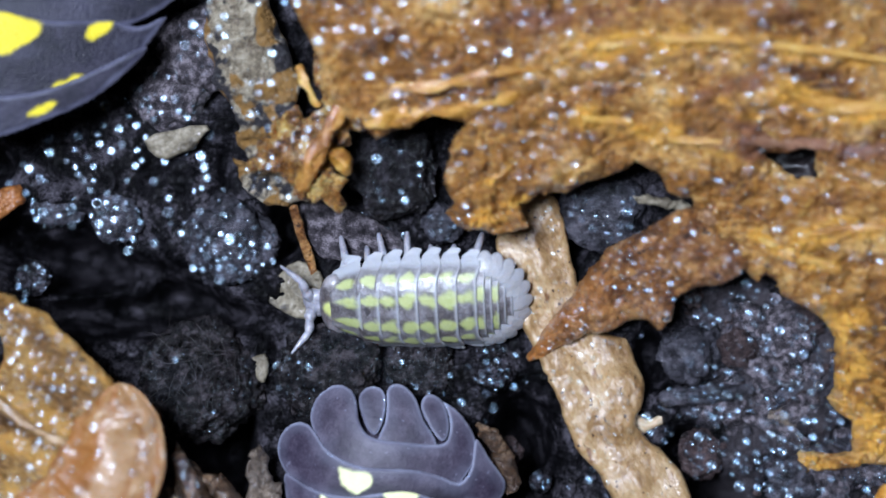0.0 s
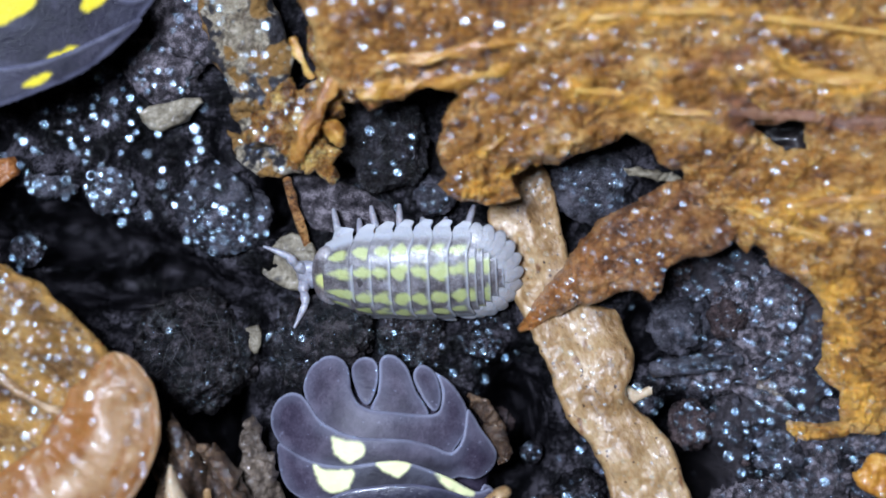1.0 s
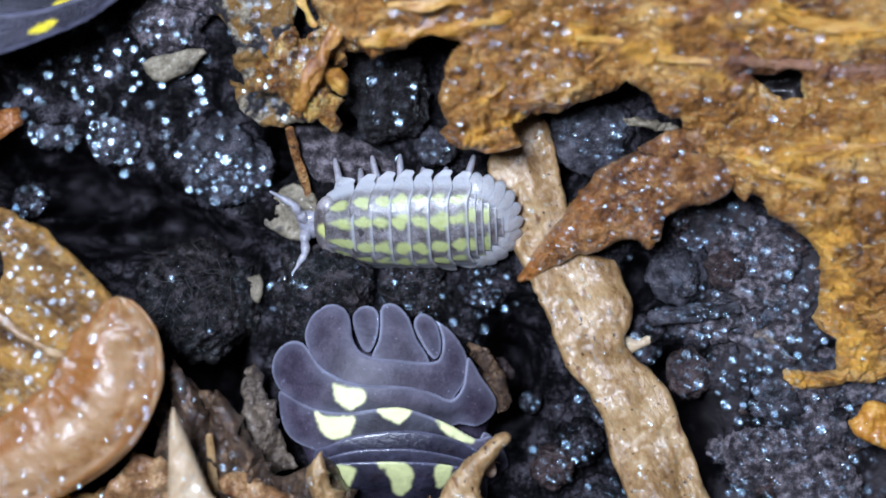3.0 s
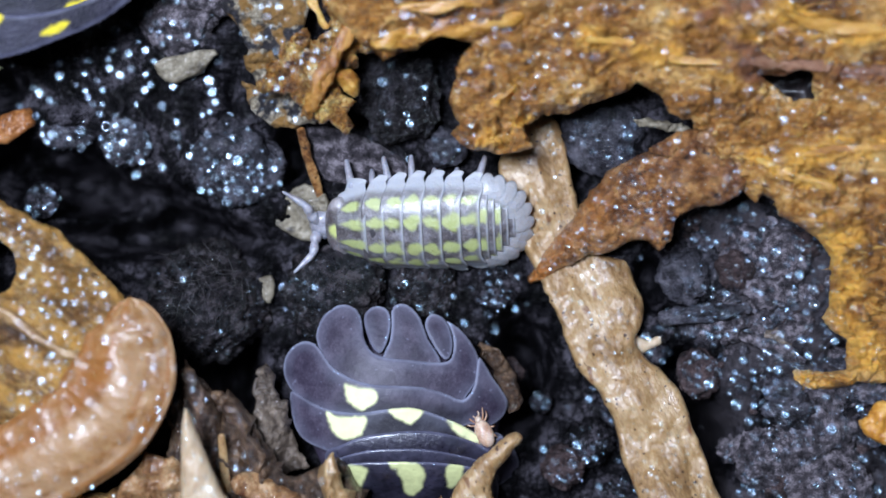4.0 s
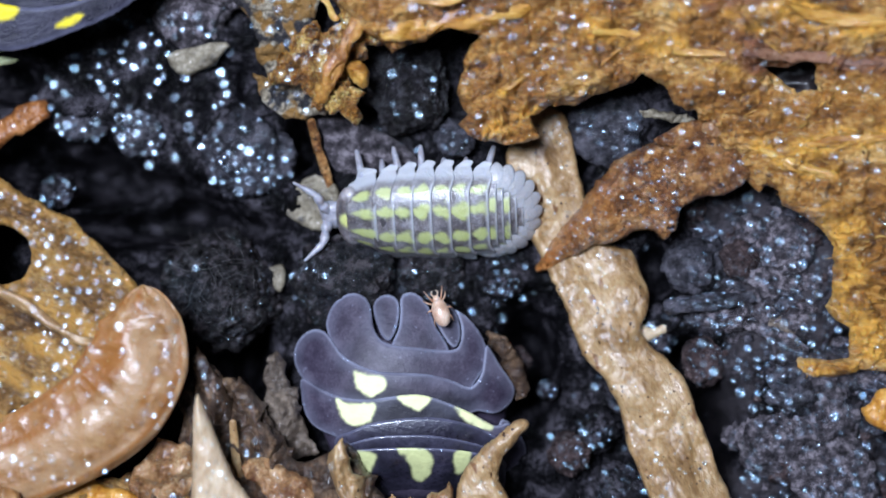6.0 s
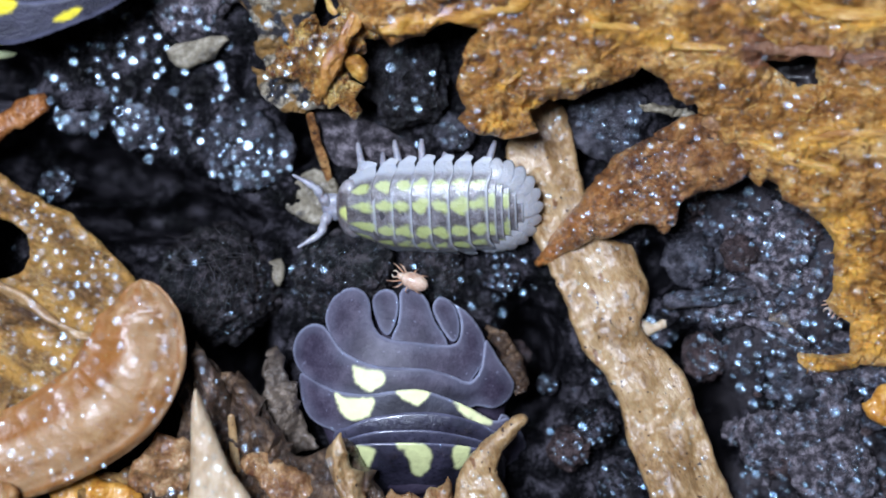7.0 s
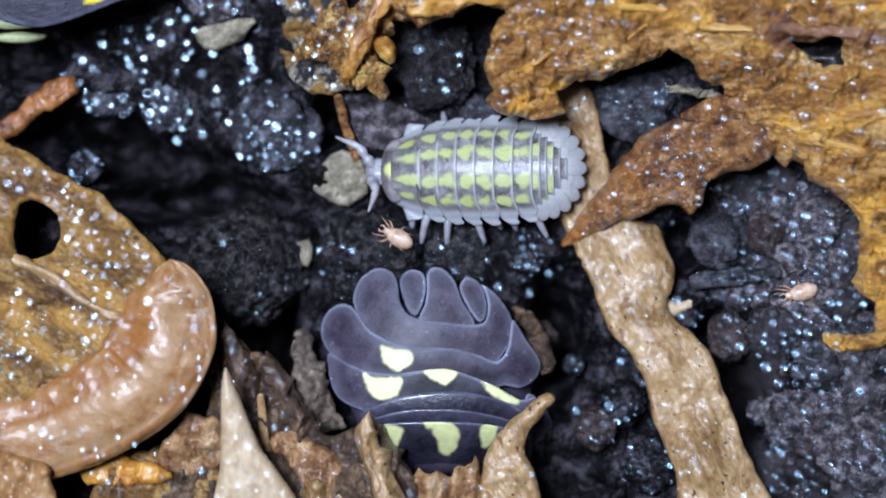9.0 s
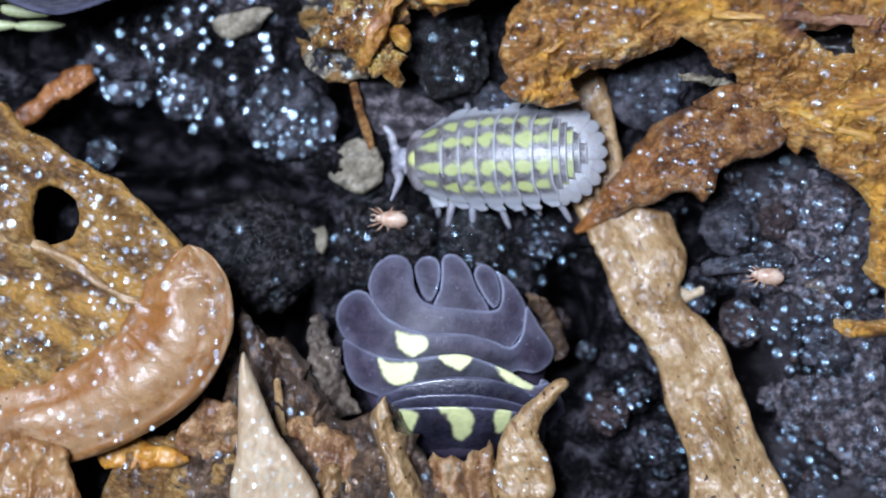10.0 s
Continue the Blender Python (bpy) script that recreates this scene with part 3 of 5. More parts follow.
def make_bark():
    root = thing("bark_slab", (8.77, 5.8, 0), "large wet brown rotting bark slab, fibrous, beaded with water", "bark")
    slab("bark_sheet", [(-3.09, 12.96), (-3.26, 8.09), (-2.42, 6.49), (-1.95, 6), (-1.41, 5.9), (-0.91, 6.17), (0.1, 6.37), (0.86, 6.27), (0.77, 5.56), (0.4, 4.89), (0.52, 4.52), (0.64, 4.05), (0.61, 3.46), (1.11, 3.18), (1.95, 3.13), (2.62, 3.38), (2.79, 4.05), (3.21, 4.35), (3.8, 4.3), (4.22, 4.64), (5.06, 4.72), (5.82, 5.03), (6.45, 4.89), (6.72, 4.3), (7.26, 4.05), (7.93, 3.61), (8.51, 2.57), (8.98, 2), (9.51, 1.78), (10.19, 1.19), (11.03, 0.69), (11.45, 0.02), (11.7, -0.49), (11.53, -1.33), (11.87, -2), (12.2, -2.67), (12.04, -3.31), (10.86, -3.18), (10.77, -3.85), (11.87, -4.02), (12.71, -3.77), (14.05, -3.35), (16.41, -2.67), (16.41, 12.96)],
         bark_height, 1.1, BARK, root, res=0.05, edge=0.4, drop=0.45, ragged=0.26, rag=2.4, smooth=1, seed=4, share=TOPS["bark"],
         values={"rim": lambda x, y, d: along(x, y, STRANDS, 40) * ramp(fbm(x * 1.4, y * 2.6, 4, 41), -0.9, 0.35), "spot": lambda x, y, d: 0.75 * along(x, y, STAINS, 43) * ramp(fbm(x * 1.2, y * 2.2, 4, 44), -0.7, 0.3)},
         holes=[[(9.58, 5.34), (9.83, 5.51), (10.49, 5.43), (10.99, 4.96), (10.74, 4.65), (10.41, 4.8), (10.0, 5.01)]])
    # dark sheet added under the hole, its colour stands in for shade
    slab("hole_shade", [(9.1, 4.5), (9.1, 5.8), (10.2, 6.1), (11.4, 5.6), (11.4, 4.5), (10.4, 4.2)], lambda x, y, d: -0.8 + 0.2 * fbm(x * 2, y * 2, 3, 65), 0.4, HAIR_AND_SHADE, root, label="dark sheet standing for the shade below the hole")
    for k, (path, radii, mat) in enumerate((
        ([(-1.87, 6.27, 0.9), (-1.4, 6.37, 1.15), (-0.73, 6.55, 1.3), (0.27, 6.68, 1.35), (1.43, 6.71, 1.35), (2.42, 7.02, 1.3)], [0.12, 0.26, 0.3, 0.26, 0.24, 0.12], FIBRE),
        ([(7.2, 6.02, 0), (7.83, 5.91, 0), (8.82, 5.7, 0), (9.65, 5.66, 0), (10.47, 5.62, 0), (12.08, 5.41, 0), (13.4, 5.3, 0)], [0.06, 0.12, 0.16, 0.15, 0.16, 0.2, 0.22], ROOT),
        ([(1.29, 4.51, 0.2), (1.78, 4.71, 0.75), (2.27, 5.02, 1)], [0.06, 0.09, 0.04], FIBRE),
        ([(9.34, 2.95, 1.55), (9.97, 2.58, 1.7), (10.62, 2.35, 1.75), (11.28, 2.12, 1.75)], [0.05, 0.17, 0.16, 0.05], FIBRE),
        ([(3.76, 5, 1.2), (4.57, 5.48, 1.4), (5.06, 5.8, 1.5)], [0.05, 0.08, 0.04], FIBRE),
        ([(-1.07, 7.16, 1), (0.27, 7.25, 1.3), (1.59, 7.53, 1.4), (3.24, 7.68, 1.5)], [0.1, 0.18, 0.2, 0.1], FIBRE),
        *[(path, [0.05] + [0.34 * wide] * (len(path) - 2) + [0.06], FIBRE) for path, wide in STRANDS[:5]],
    )):
        part("fibre" if mat is FIBRE else "root", *tube([(a, b, float(bark_height(np.array([a]), np.array([b]), 0)[0]) + (0.0 if mat is FIBRE else -0.04)) for a, b, _ in path], [r for r in radii], 18, 0.6, 0.6, k, 22), mat, root, "orange woody fibre" if mat is FIBRE else "purplish brown root")


def make_fine_fibres():
    rng = np.random.default_rng(3)
    x, y, z, d = (np.concatenate(a) for a in zip(*TOPS["bark"]))
    good = np.flatnonzero(d > 0.3)
    verts, faces = [], []
    for i in rng.choice(good[x[good] > 2.5], 130, replace=False):
        turn, half = rng.normal(0.15, 0.5), rng.uniform(0.2, 0.9)
        line = []
        for t in (-1, -0.4, 0.3, 1):
            px, py = x[i] + t * half * math.cos(turn), y[i] + t * half * math.sin(turn) + 0.08 * rng.normal()
            near = good[np.argmin((x[good] - px) ** 2 + (y[good] - py) ** 2)]
            line.append((px, py, z[near]))
        r = rng.uniform(0.012, 0.034)
        v, f = tube(line, [r * 0.5, r, r, r * 0.4], 6, 0.8, 0.2, steps=3)
        base = sum(len(a) for a in verts)
        verts.append(v)
        faces += [[base + k for k in face] for face in f]
    tagged(part("bark_fibres", np.concatenate(verts), faces, FIBRE), "fine amber fibres strewn over wet bark", "fibres", kind="stuff")


def rough_top(z0, sx=0.0, sy=0.0, amount=0.12, scale=1.0, seed=0):
    return lambda x, y, d: z0 + sx * x + sy * y + amount * fbm(x * scale, y * scale, 4, seed)


def make_pieces():
    crumb = thing("bark_crumb", (-3.64, 5.46, 0), "ragged wet amber bark crumb hanging over the soil", "bark piece")
    slab("crust", [(-5.15, 4.83), (-5.2, 5.27), (-4.95, 5.71), (-4.48, 5.88), (-4.34, 6.45), (-4.02, 6.72), (-3.52, 6.55), (-3.13, 7.09), (-3.27, 8.1), (-1.58, 8.1), (-1.58, 6.75), (-2.05, 6.11), (-2.39, 5.88), (-2.73, 5.41), (-2.93, 4.73), (-3.44, 4.23), (-3.91, 4.19), (-4.01, 4.73), (-4.45, 4.9), (-4.82, 4.77)],
         lambda x, y, d: 0.3 + 0.35 * fbm(x * 1.2, y * 1.0, 4, 5) + 0.3 * (1 - np.abs(fbm(x * 2.6, y * 1.6, 4, 6))) + 0.12 * fbm(x * 6, y * 6, 3, 2), 1.0, AMBER, crumb, 0.04, 0.2, 0.25, ragged=0.2, rag=2.5, seed=7, share=TOPS["bark"])
    slab("tip", [(-3.69, 4.48), (-3.28, 4.75), (-2.86, 4.92), (-2.43, 4.75), (-2.64, 4.45), (-2.5, 3.97), (-2.7, 3.63), (-2.91, 3.9), (-3.18, 4.11), (-3.41, 3.97), (-3.55, 4.21)], lambda x, y, d: 0.3 + 0.25 * fbm(x * 2, y * 2, 4, 15), 0.6, AMBER, crumb, 0.04, 0.2, 0.25, ragged=0.1, rag=3, seed=17)
    slab("knob", [(-3.08, 5.38), (-2.85, 5.61), (-2.55, 5.64), (-2.38, 5.44), (-2.24, 5.01), (-2.41, 4.81), (-2.71, 4.94), (-2.91, 5.14)], lambda x, y, d: 0.85 + 0.15 * fbm(x * 2, y * 2, 4, 25), 0.7, FIBRE, crumb, 0.04, 0.3, 0.4, ragged=0.05, rag=3, seed=27, label="pale orange knob of bark")
    part("splinter", *tube([(-3.77, 4.4, 0.5), (-3.55, 4.87, 0.8), (-3.2, 5.56, 1), (-2.81, 6.24, 1.1), (-2.23, 7.16, 1.2)], [0.14, 0.19, 0.21, 0.19, 0.16], 18, 0.6, 0.9, steps=18), SPLINT, crumb, "orange-brown wet splinter")
    part("splinter", *tube([(-3.83, 7.89, 0.8), (-3.54, 7.37, 0.9), (-3.21, 6.77, 0.9)], [0.12, 0.13, 0.1], 14, 0.6, 0.7, 5, steps=14), FIBRE, crumb, "amber wet splinter")
    for (cx, cy, cz), r in (((-4.77, 5.68, 0.5), 0.2), ((-4.02, 6.44, 0.6), 0.22)):
        part("curl", *tube([(cx + r * math.cos(a), cy + 0.8 * r * math.sin(a), cz + 0.05 * math.sin(2 * a)) for a in np.linspace(0, 6.2, 12)], [0.06] * 12, 8, 1.0, 0.4), AMBER, crumb, "small amber curled shred")
    rot = thing("rotten_wood", (-5.05, 6.55, -0.6), "pale crumbling rotten wood with black stains", "rotten wood")
    for k, (o, z) in enumerate((([(-6.6, 10.85), (-5.23, 10.85), (-4.19, 8.61), (-3.85, 7.24), (-4.19, 6.21), (-4.88, 5.93), (-5.47, 5.86), (-5.81, 6.03), (-5.71, 6.55), (-6.17, 7.24), (-6.69, 8.61)], -0.45), ([(-5.94, 5.4), (-5.42, 5.23), (-4.9, 5.02), (-4.11, 5.02), (-3.83, 4.57), (-3.62, 4.16), (-4.21, 3.92), (-4.9, 4.05), (-5.49, 4.43), (-5.83, 4.92)], -0.75),
                                ([(-5.74, 6.14), (-5.08, 6.07), (-4.56, 5.89), (-4.39, 5.03), (-5.08, 4.89), (-5.5, 5.38)], -0.85))):
        slab("chunk", o, (lambda x, y, d, z=z, k=k: z + 0.25 * fbm(x * 1.2, y * 1.2, 4, 8 + k) + 0.14 * fbm(x * 4, y * 4, 4, 19 + k)), 1.0, CRUMB, rot, 0.05, 0.35, ragged=0.14, rag=2, seed=9 + k, share=TOPS["debris"])
    roll = thing("curled_leaf_fragment", (5.82, 1.92, -1), "curled reddish-brown wet dead leaf fragment with ragged edge", "dead leaf")
    slab("rolled_blade", [(2.75, -0.74), (2.92, -0.24), (3.45, 0.53), (4.05, 1.3), (4.65, 2.08), (5.16, 2.68), (5.94, 3.07), (6.97, 3.45), (7.76, 3.59), (8.2, 3.28), (8.68, 2.9), (8.96, 2.42), (8.82, 1.9), (8, 1.6), (7.17, 1.36), (6.93, 0.74), (6.55, 0.29), (6.11, 0.57), (5.08, 0.27), (4.22, -0.07), (3.45, -0.46)],
         lambda x, y, d: -1.0 + 0.37 * (x - 2.75) + 0.12 * fbm(x * 1.4, y * 1.4, 4, 14) + 0.1 * fbm(x * 4, y * 4, 4, 15) + 0.12 * np.minimum(d, 1.2) + 0.2 * np.sqrt(np.maximum(0, 1 - (cells(x * 2.6, y * 2.6, 16)[0] / 0.8) ** 2)) * (0.4 + 0.6 * ramp(x + 0.5 * y, 3.4, 6.5)), 1.3, LEAF, roll, 0.05, 0.95, 0.8, 0.06, 3, 2, seed=16, share=TOPS["curl"],
         values={"rim": lambda x, y, d: 0.7 * ramp(x + 0.6 * fbm(x, y, 3, 45), 6.0, 2.0) * ramp(fbm(x * 1.3, y * 1.3, 3, 46), -0.6, 0.4)})
    slab("torn_flap", [(6.16, 3.28), (6.84, 3.65), (7.51, 3.87), (8.05, 3.79), (8.15, 3.28), (8.59, 2.81), (8.89, 2.37), (8.62, 2.11), (8.05, 2.37), (7.61, 2.91), (6.84, 3.01)], rough_top(0.62, 0.0, 0, 0.16, 1.8, 17), 0.4, LEAF, roll, 0.045, 0.25, 0.2, 0.05, 3, 2, seed=21, label="dark torn leaf flap", share=TOPS["curl"])
    ob = slab("leaf_chip", [(5.85, 4.17), (6.44, 4.22), (7.03, 4.08), (7.54, 3.9), (7.6, 3.73), (6.87, 3.82), (6.19, 3.98)], rough_top(-0.1, 0, 0, 0.2, 3, 18), 0.3, PALE, None, 0.03, 0.1, ragged=0.06, rag=4, seed=19, share=TOPS["debris"])
    tagged(ob, "thin grey flake of dead leaf, wet", "leaf flake")
    twig = thing("bark_strip", (5.52, -2.78, -1.5), "pale tan flat strip of peeled bark with dark specks", "bark strip")

    def twig_height(x, y, d):
        u, v = x * 0.91 + y * 0.41, y * 0.91 - x * 0.41
        return -0.95 + 0.17 * np.maximum(0, -2.9 - y) - 0.55 * ramp(y, -2.2, 0.2) + 0.18 * fbm(u * 0.7, v * 0.4, 3, 25) + 0.05 * (1 - np.abs(fbm(u * 1.4, v * 0.5, 3, 26))) + 0.05 * fbm(x * 2.5, y * 2.5, 4, 27) \
            + sum(h * np.exp(-((x - a) ** 2 + (y - b) ** 2) / w ** 2) for a, b, w, h in ((6.5, -6.8, 0.7, 0.4), (7.2, -7.4, 0.6, 0.25), (5.6, -2.4, 0.5, 0.3), (5.4, -1.2, 0.5, 0.15), (5.9, -4.4, 0.6, 0.2)))
    slab("strip", [(2.39, 4.17), (2.9, 4.48), (3.56, 4.3), (3.77, 3.73), (3.94, 2.96), (4.25, 1.92), (4.77, 0.28), (5.64, 0.02), (6.02, -0.67), (6.26, -1.54), (5.98, -2.58), (6.85, -3.44), (7.45, -4.3), (7.8, -5.34), (8.31, -6.72), (8.75, -7.76), (9.44, -9.49), (6.5, -9.49), (6.19, -7.76), (5.81, -6.72), (5.46, -5.51), (5.03, -4.3), (4.34, -3.44), (3.91, -2.58), (3.56, -1.54), (3.13, -0.67), (2.52, 0.71), (2.01, 1.92), (1.88, 2.96)],
         twig_height, 0.8, TWIG, twig, 0.05, 0.2, 0.2, 0.07, 2.5, 2, seed=22, share=TOPS["twig"])
    slab("spur", [(5.68, -3.15), (5.78, -2.18), (6.37, -2.42), (6.97, -2.07), (7.24, -2.14), (6.97, -2.46), (6.37, -2.77)], rough_top(-1.3, 0, 0, 0.05, 2, 23), 0.3, SLIVER, twig, 0.04, 0.15, seed=24, label="pale torn spur")
    ob = slab("bark_sliver", [(2.35, -5.05), (2.45, -5.27), (2.03, -5.86), (1.69, -6.22), (1.61, -6.86), (1.88, -7.37), (2.03, -8.71), (0.18, -8.71), (0.34, -7.37), (0.47, -6.73), (0.94, -6.06), (1.61, -5.44), (2.08, -5.08)],
              lambda x, y, d: 0.75 + 0.05 * (y + 5) + 0.1 * fbm(x * 1.5, y * 1.5, 4, 33), 0.7, TWIG, None, 0.05, 0.35, 0.35, 0.04, 2.5, 2, seed=34, share=TOPS["twig"])
    tagged(ob, "pale brown pointed bark sliver leaning over the large woodlouse", "bark sliver")
    ob = slab("wood_sliver", [(-7.16, -4.14), (-6.94, -4.55), (-6.49, -5.69), (-6.13, -6.54), (-5.57, -7.32), (-5.02, -8.79), (-7.48, -8.79), (-7.4, -7.16), (-7.32, -5.85), (-7.27, -4.71)],
              lambda x, y, d: 2.35 + 0.12 * (y + 4.5) + 0.08 * fbm(x * 1.2, y * 0.8, 4, 36), 0.6, SLIVER, None, 0.04, 0.4, 0.35, 0.02, 1.2, 3, seed=37, share=TOPS["twig"])
    tagged(ob, "bleached pale pointed wood sliver", "wood sliver")
    ob = part("straw", *tube([(-6.28, -5.03, 0.9), (-6.24, -5.69, 0.7), (-6.19, -6.91, 0.3)], [0.09, 0.13, 0.14], 12, 0.6, 0.3, steps=8), TWIG)
    tagged(ob, "short yellow straw stub", "straw")
    ob = part("straw", *tube([(-4.11, 3.96, -0.9), (-3.94, 3.24, -1.3), (-3.65, 2.21, -1.7), (-3.39, 1.25, -2.1)], [0.11, 0.14, 0.11, 0.08], 10, 0.4, 0.5, steps=10), LEAF)
    tagged(ob, "amber straw leaning into the hollow", "straw")
    ob = slab("dark_litter", [(-7.66, -3.4), (-7.41, -2.97), (-6.93, -3.4), (-6.52, -3.82), (-6.01, -4.25), (-5.49, -4.79), (-5.15, -5.48), (-4.76, -6.13), (-3.82, -6.16), (-2.93, -5.96), (-2.46, -6.64), (-1.91, -7.49), (-1.6, -9.37), (-9.11, -9.37), (-9.45, -7.83), (-8.26, -6.3), (-7.95, -4.59)],
              lambda x, y, d: -0.1 - 0.1 * (y + 5) + 0.4 * fbm(x * 0.9, y * 0.9, 4, 41) + 0.4 * (1 - np.abs(fbm(x * 1.6 + y * 0.5, y * 0.8 - x * 0.3, 4, 42))) + 0.05 * fbm(x * 5, y * 5, 3, 40), 1.2, DARKBARK, None, 0.05, 0.3, ragged=0.2, rag=2.2, smooth=2, seed=43, share=TOPS["debris"])
    tagged(ob, "dark wet shredded bark litter", "bark litter")
    for k, (o, z, m, lab) in enumerate((
        ([(-11.72, -7.15), (-10.95, -6.92), (-9.95, -7.05), (-9.24, -7.28), (-9.18, -7.69), (-10.28, -7.82), (-11.62, -7.89)], 0.55, ORANGE, "bright orange wet leaf shred"),
        ([(-7.78, -5.88), (-8.15, -6.25), (-9.23, -6.69), (-10.17, -6.89), (-11.18, -7.39), (-11.52, -9.25), (-7.65, -9.25), (-7.54, -7.06)], 0.25, BLADE, "amber wet torn leaf shred"),
        ([(-14.44, -6.96), (-13.45, -6.72), (-12.46, -7.02), (-12.19, -7.58), (-12.13, -9.07), (-14.44, -9.07)], 1.9, TAN, "tan rolled leaf scrap"),
        ([(12.63, -4.56), (13.14, -4.22), (14.16, -4.39), (14.33, -5.4), (13.31, -5.57), (12.72, -5.15)], 0.0, ORANGE, "orange rounded bark crumb"),
        ([(-14.24, 3.49), (-13.7, 4.06), (-12.99, 4.56), (-12.45, 4.63), (-12.4, 4.06), (-13.17, 3.62), (-13.88, 3.0), (-14.96, 2.64), (-14.96, 3.09)], -1.7, RED, "reddish broken wood chip"),
    )):
        ob = slab("leaf_shred" if k < 3 else "wood_chip", o, (lambda x, y, d, z=z, k=k: z + 0.22 * fbm(x * 1.2, y * 0.9, 4, 50 + k) + 0.12 * (1 - np.abs(fbm(x * 2.5, y * 1.2, 3, 57 + k)))), 0.7, m, None, 0.05, 0.25, 0.25, 0.14, 1.6, 2, seed=60 + k, share=TOPS["debris"])
        tagged(ob, lab, "leaf shred" if k < 3 else "wood chip")
    # folded shreds: outline, folds as lines with a width, level, rise of the fold, material, label
    for k, (o, folds, z, rise, m, lab) in enumerate((
        ([(-3.23, -5.57), (-3.46, -6.51), (-3.23, -7.23), (-2.96, -7.95), (-2.87, -9.4), (-1.8, -9.4), (-2.34, -7.41), (-2.78, -6.51), (-2.96, -5.88)], [([(-3.1, -5.7, 0), (-2.96, -6.78, 0), (-2.6, -7.77, 0), (-2.3, -9.2, 0)], 0.55)], 0.35, 0.6, TWIG, "tan wet leaf shred folded upright"),
        ([(-6.04, -6.45), (-5.32, -6.31), (-4.42, -6.72), (-3.61, -7.26), (-3.24, -7.97), (-2.97, -9.4), (-4.51, -9.4), (-5.14, -7.98), (-5.59, -7.26)], [([(-5.77, -6.54, 0), (-4.69, -7.08, 0), (-3.97, -7.98, 0), (-3.69, -9.2, 0)], 0.7), ([(-5.3, -7.1, 0), (-4.6, -8.3, 0)], 0.35)], -0.05, 0.55, LITTER, "reddish brown wet folded bark shred"),
        ([(-5.3, -8.04), (-4.67, -7.59), (-4.31, -7.95), (-4.1, -9.4), (-5.6, -9.4)], [([(-4.7, -7.7, 0), (-4.7, -9.2, 0)], 0.4)], 0.5, 0.35, TWIG, "small tan leaf shred, wet"),
        ([(-2.08, -8.37), (-1.63, -7.56), (-1.09, -7.38), (-0.55, -7.65), (-0.19, -7.19), (0.36, -7.28), (0.6, -9.4), (-2.2, -9.4)], [([(-1.3, -7.5, 0), (-1.1, -9.2, 0)], 0.6), ([(0.0, -7.4, 0), (-0.1, -9.2, 0)], 0.5)], -0.1, 0.5, LITTER, "brown soft wet litter with upright folds"),
        ([(-7.6, -3.5), (-7.3, -3.0), (-6.9, -3.5), (-6.5, -4.5), (-6.3, -5.6), (-6.9, -5.9), (-7.4, -4.8)], [([(-7.2, -3.3, 0), (-6.7, -5.4, 0)], 0.5)], -0.2, 0.6, DARKBARK, "dark wet ragged bark shred"),
        ([(-6.2, -3.9), (-5.7, -4.3), (-5.2, -5.2), (-4.7, -6.1), (-5.2, -6.5), (-5.9, -5.6), (-6.4, -4.7)], [([(-6.0, -4.3, 0), (-5.2, -6.0, 0)], 0.45)], -0.1, 0.6, DARKBARK, "dark wet folded bark shred"),
        ([(-9.1, -6.2), (-8.2, -5.7), (-7.6, -6.0), (-7.5, -7.0), (-8.3, -7.5), (-9.4, -7.2)], [([(-9.0, -6.6, 0), (-7.7, -6.3, 0)], 0.45)], 0.3, 0.4, LITTER, "amber brown wet shred with folds"),
    )):
        ob = slab("folded_shred", o, (lambda x, y, d, z=z, k=k, folds=folds, rise=rise: z + rise * along(x, y, folds, 150 + k) + 0.14 * fbm(x * 1.5, y * 1.0, 4, 120 + k) + 0.1 * (1 - np.abs(fbm(x * 3, y * 1.4, 3, 130 + k)))), 0.4, m, None, 0.04, 0.16, 0.16, 0.16, 2.6, 2, seed=140 + k, share=TOPS["debris"])
        tagged(ob, lab, "leaf shred", "folded shreds")
    ob = slab("leaf_membrane", [(1.24, -2.5), (1.75, -2.6), (2.2, -3.18), (2.55, -3.79), (2.48, -4.4), (2.18, -4.6), (1.9, -4.06), (1.6, -3.3), (1.3, -2.9)], rough_top(-1.3, 0, 0, 0.25, 1.8, 171), 0.35, DARKBARK, None, 0.04, 0.12, 0.1, ragged=0.1, rag=3, seed=172)
    tagged(ob, "grey-brown wet membrane beside the large woodlouse", "leaf scrap")
    ob = part("seed", *ball((7.94, 3.6, 0.55), (0.36, 0.3, 0.26), 16, 24, 0.15, 4.0, 1.5), LITTER)
    tagged(ob, "round brown wet seed by the bark edge", "seed")
    ob = slab("leaf_membrane", [(-5.45, -3.43), (-5.25, -3.12), (-4.87, -3.43), (-4.69, -4.12), (-4.35, -4.85), (-4.12, -5.68), (-3.86, -6.23), (-4.56, -6.4), (-5.07, -5.88), (-5.42, -4.99), (-5.52, -4.16)], rough_top(-0.75, 0, 0, 0.3, 1.6, 71), 0.3, RAG, None, 0.04, 0.12, 0.1, ragged=0.12, rag=3, seed=72)
    tagged(ob, "grey-brown rotting leaf membrane", "leaf scrap")
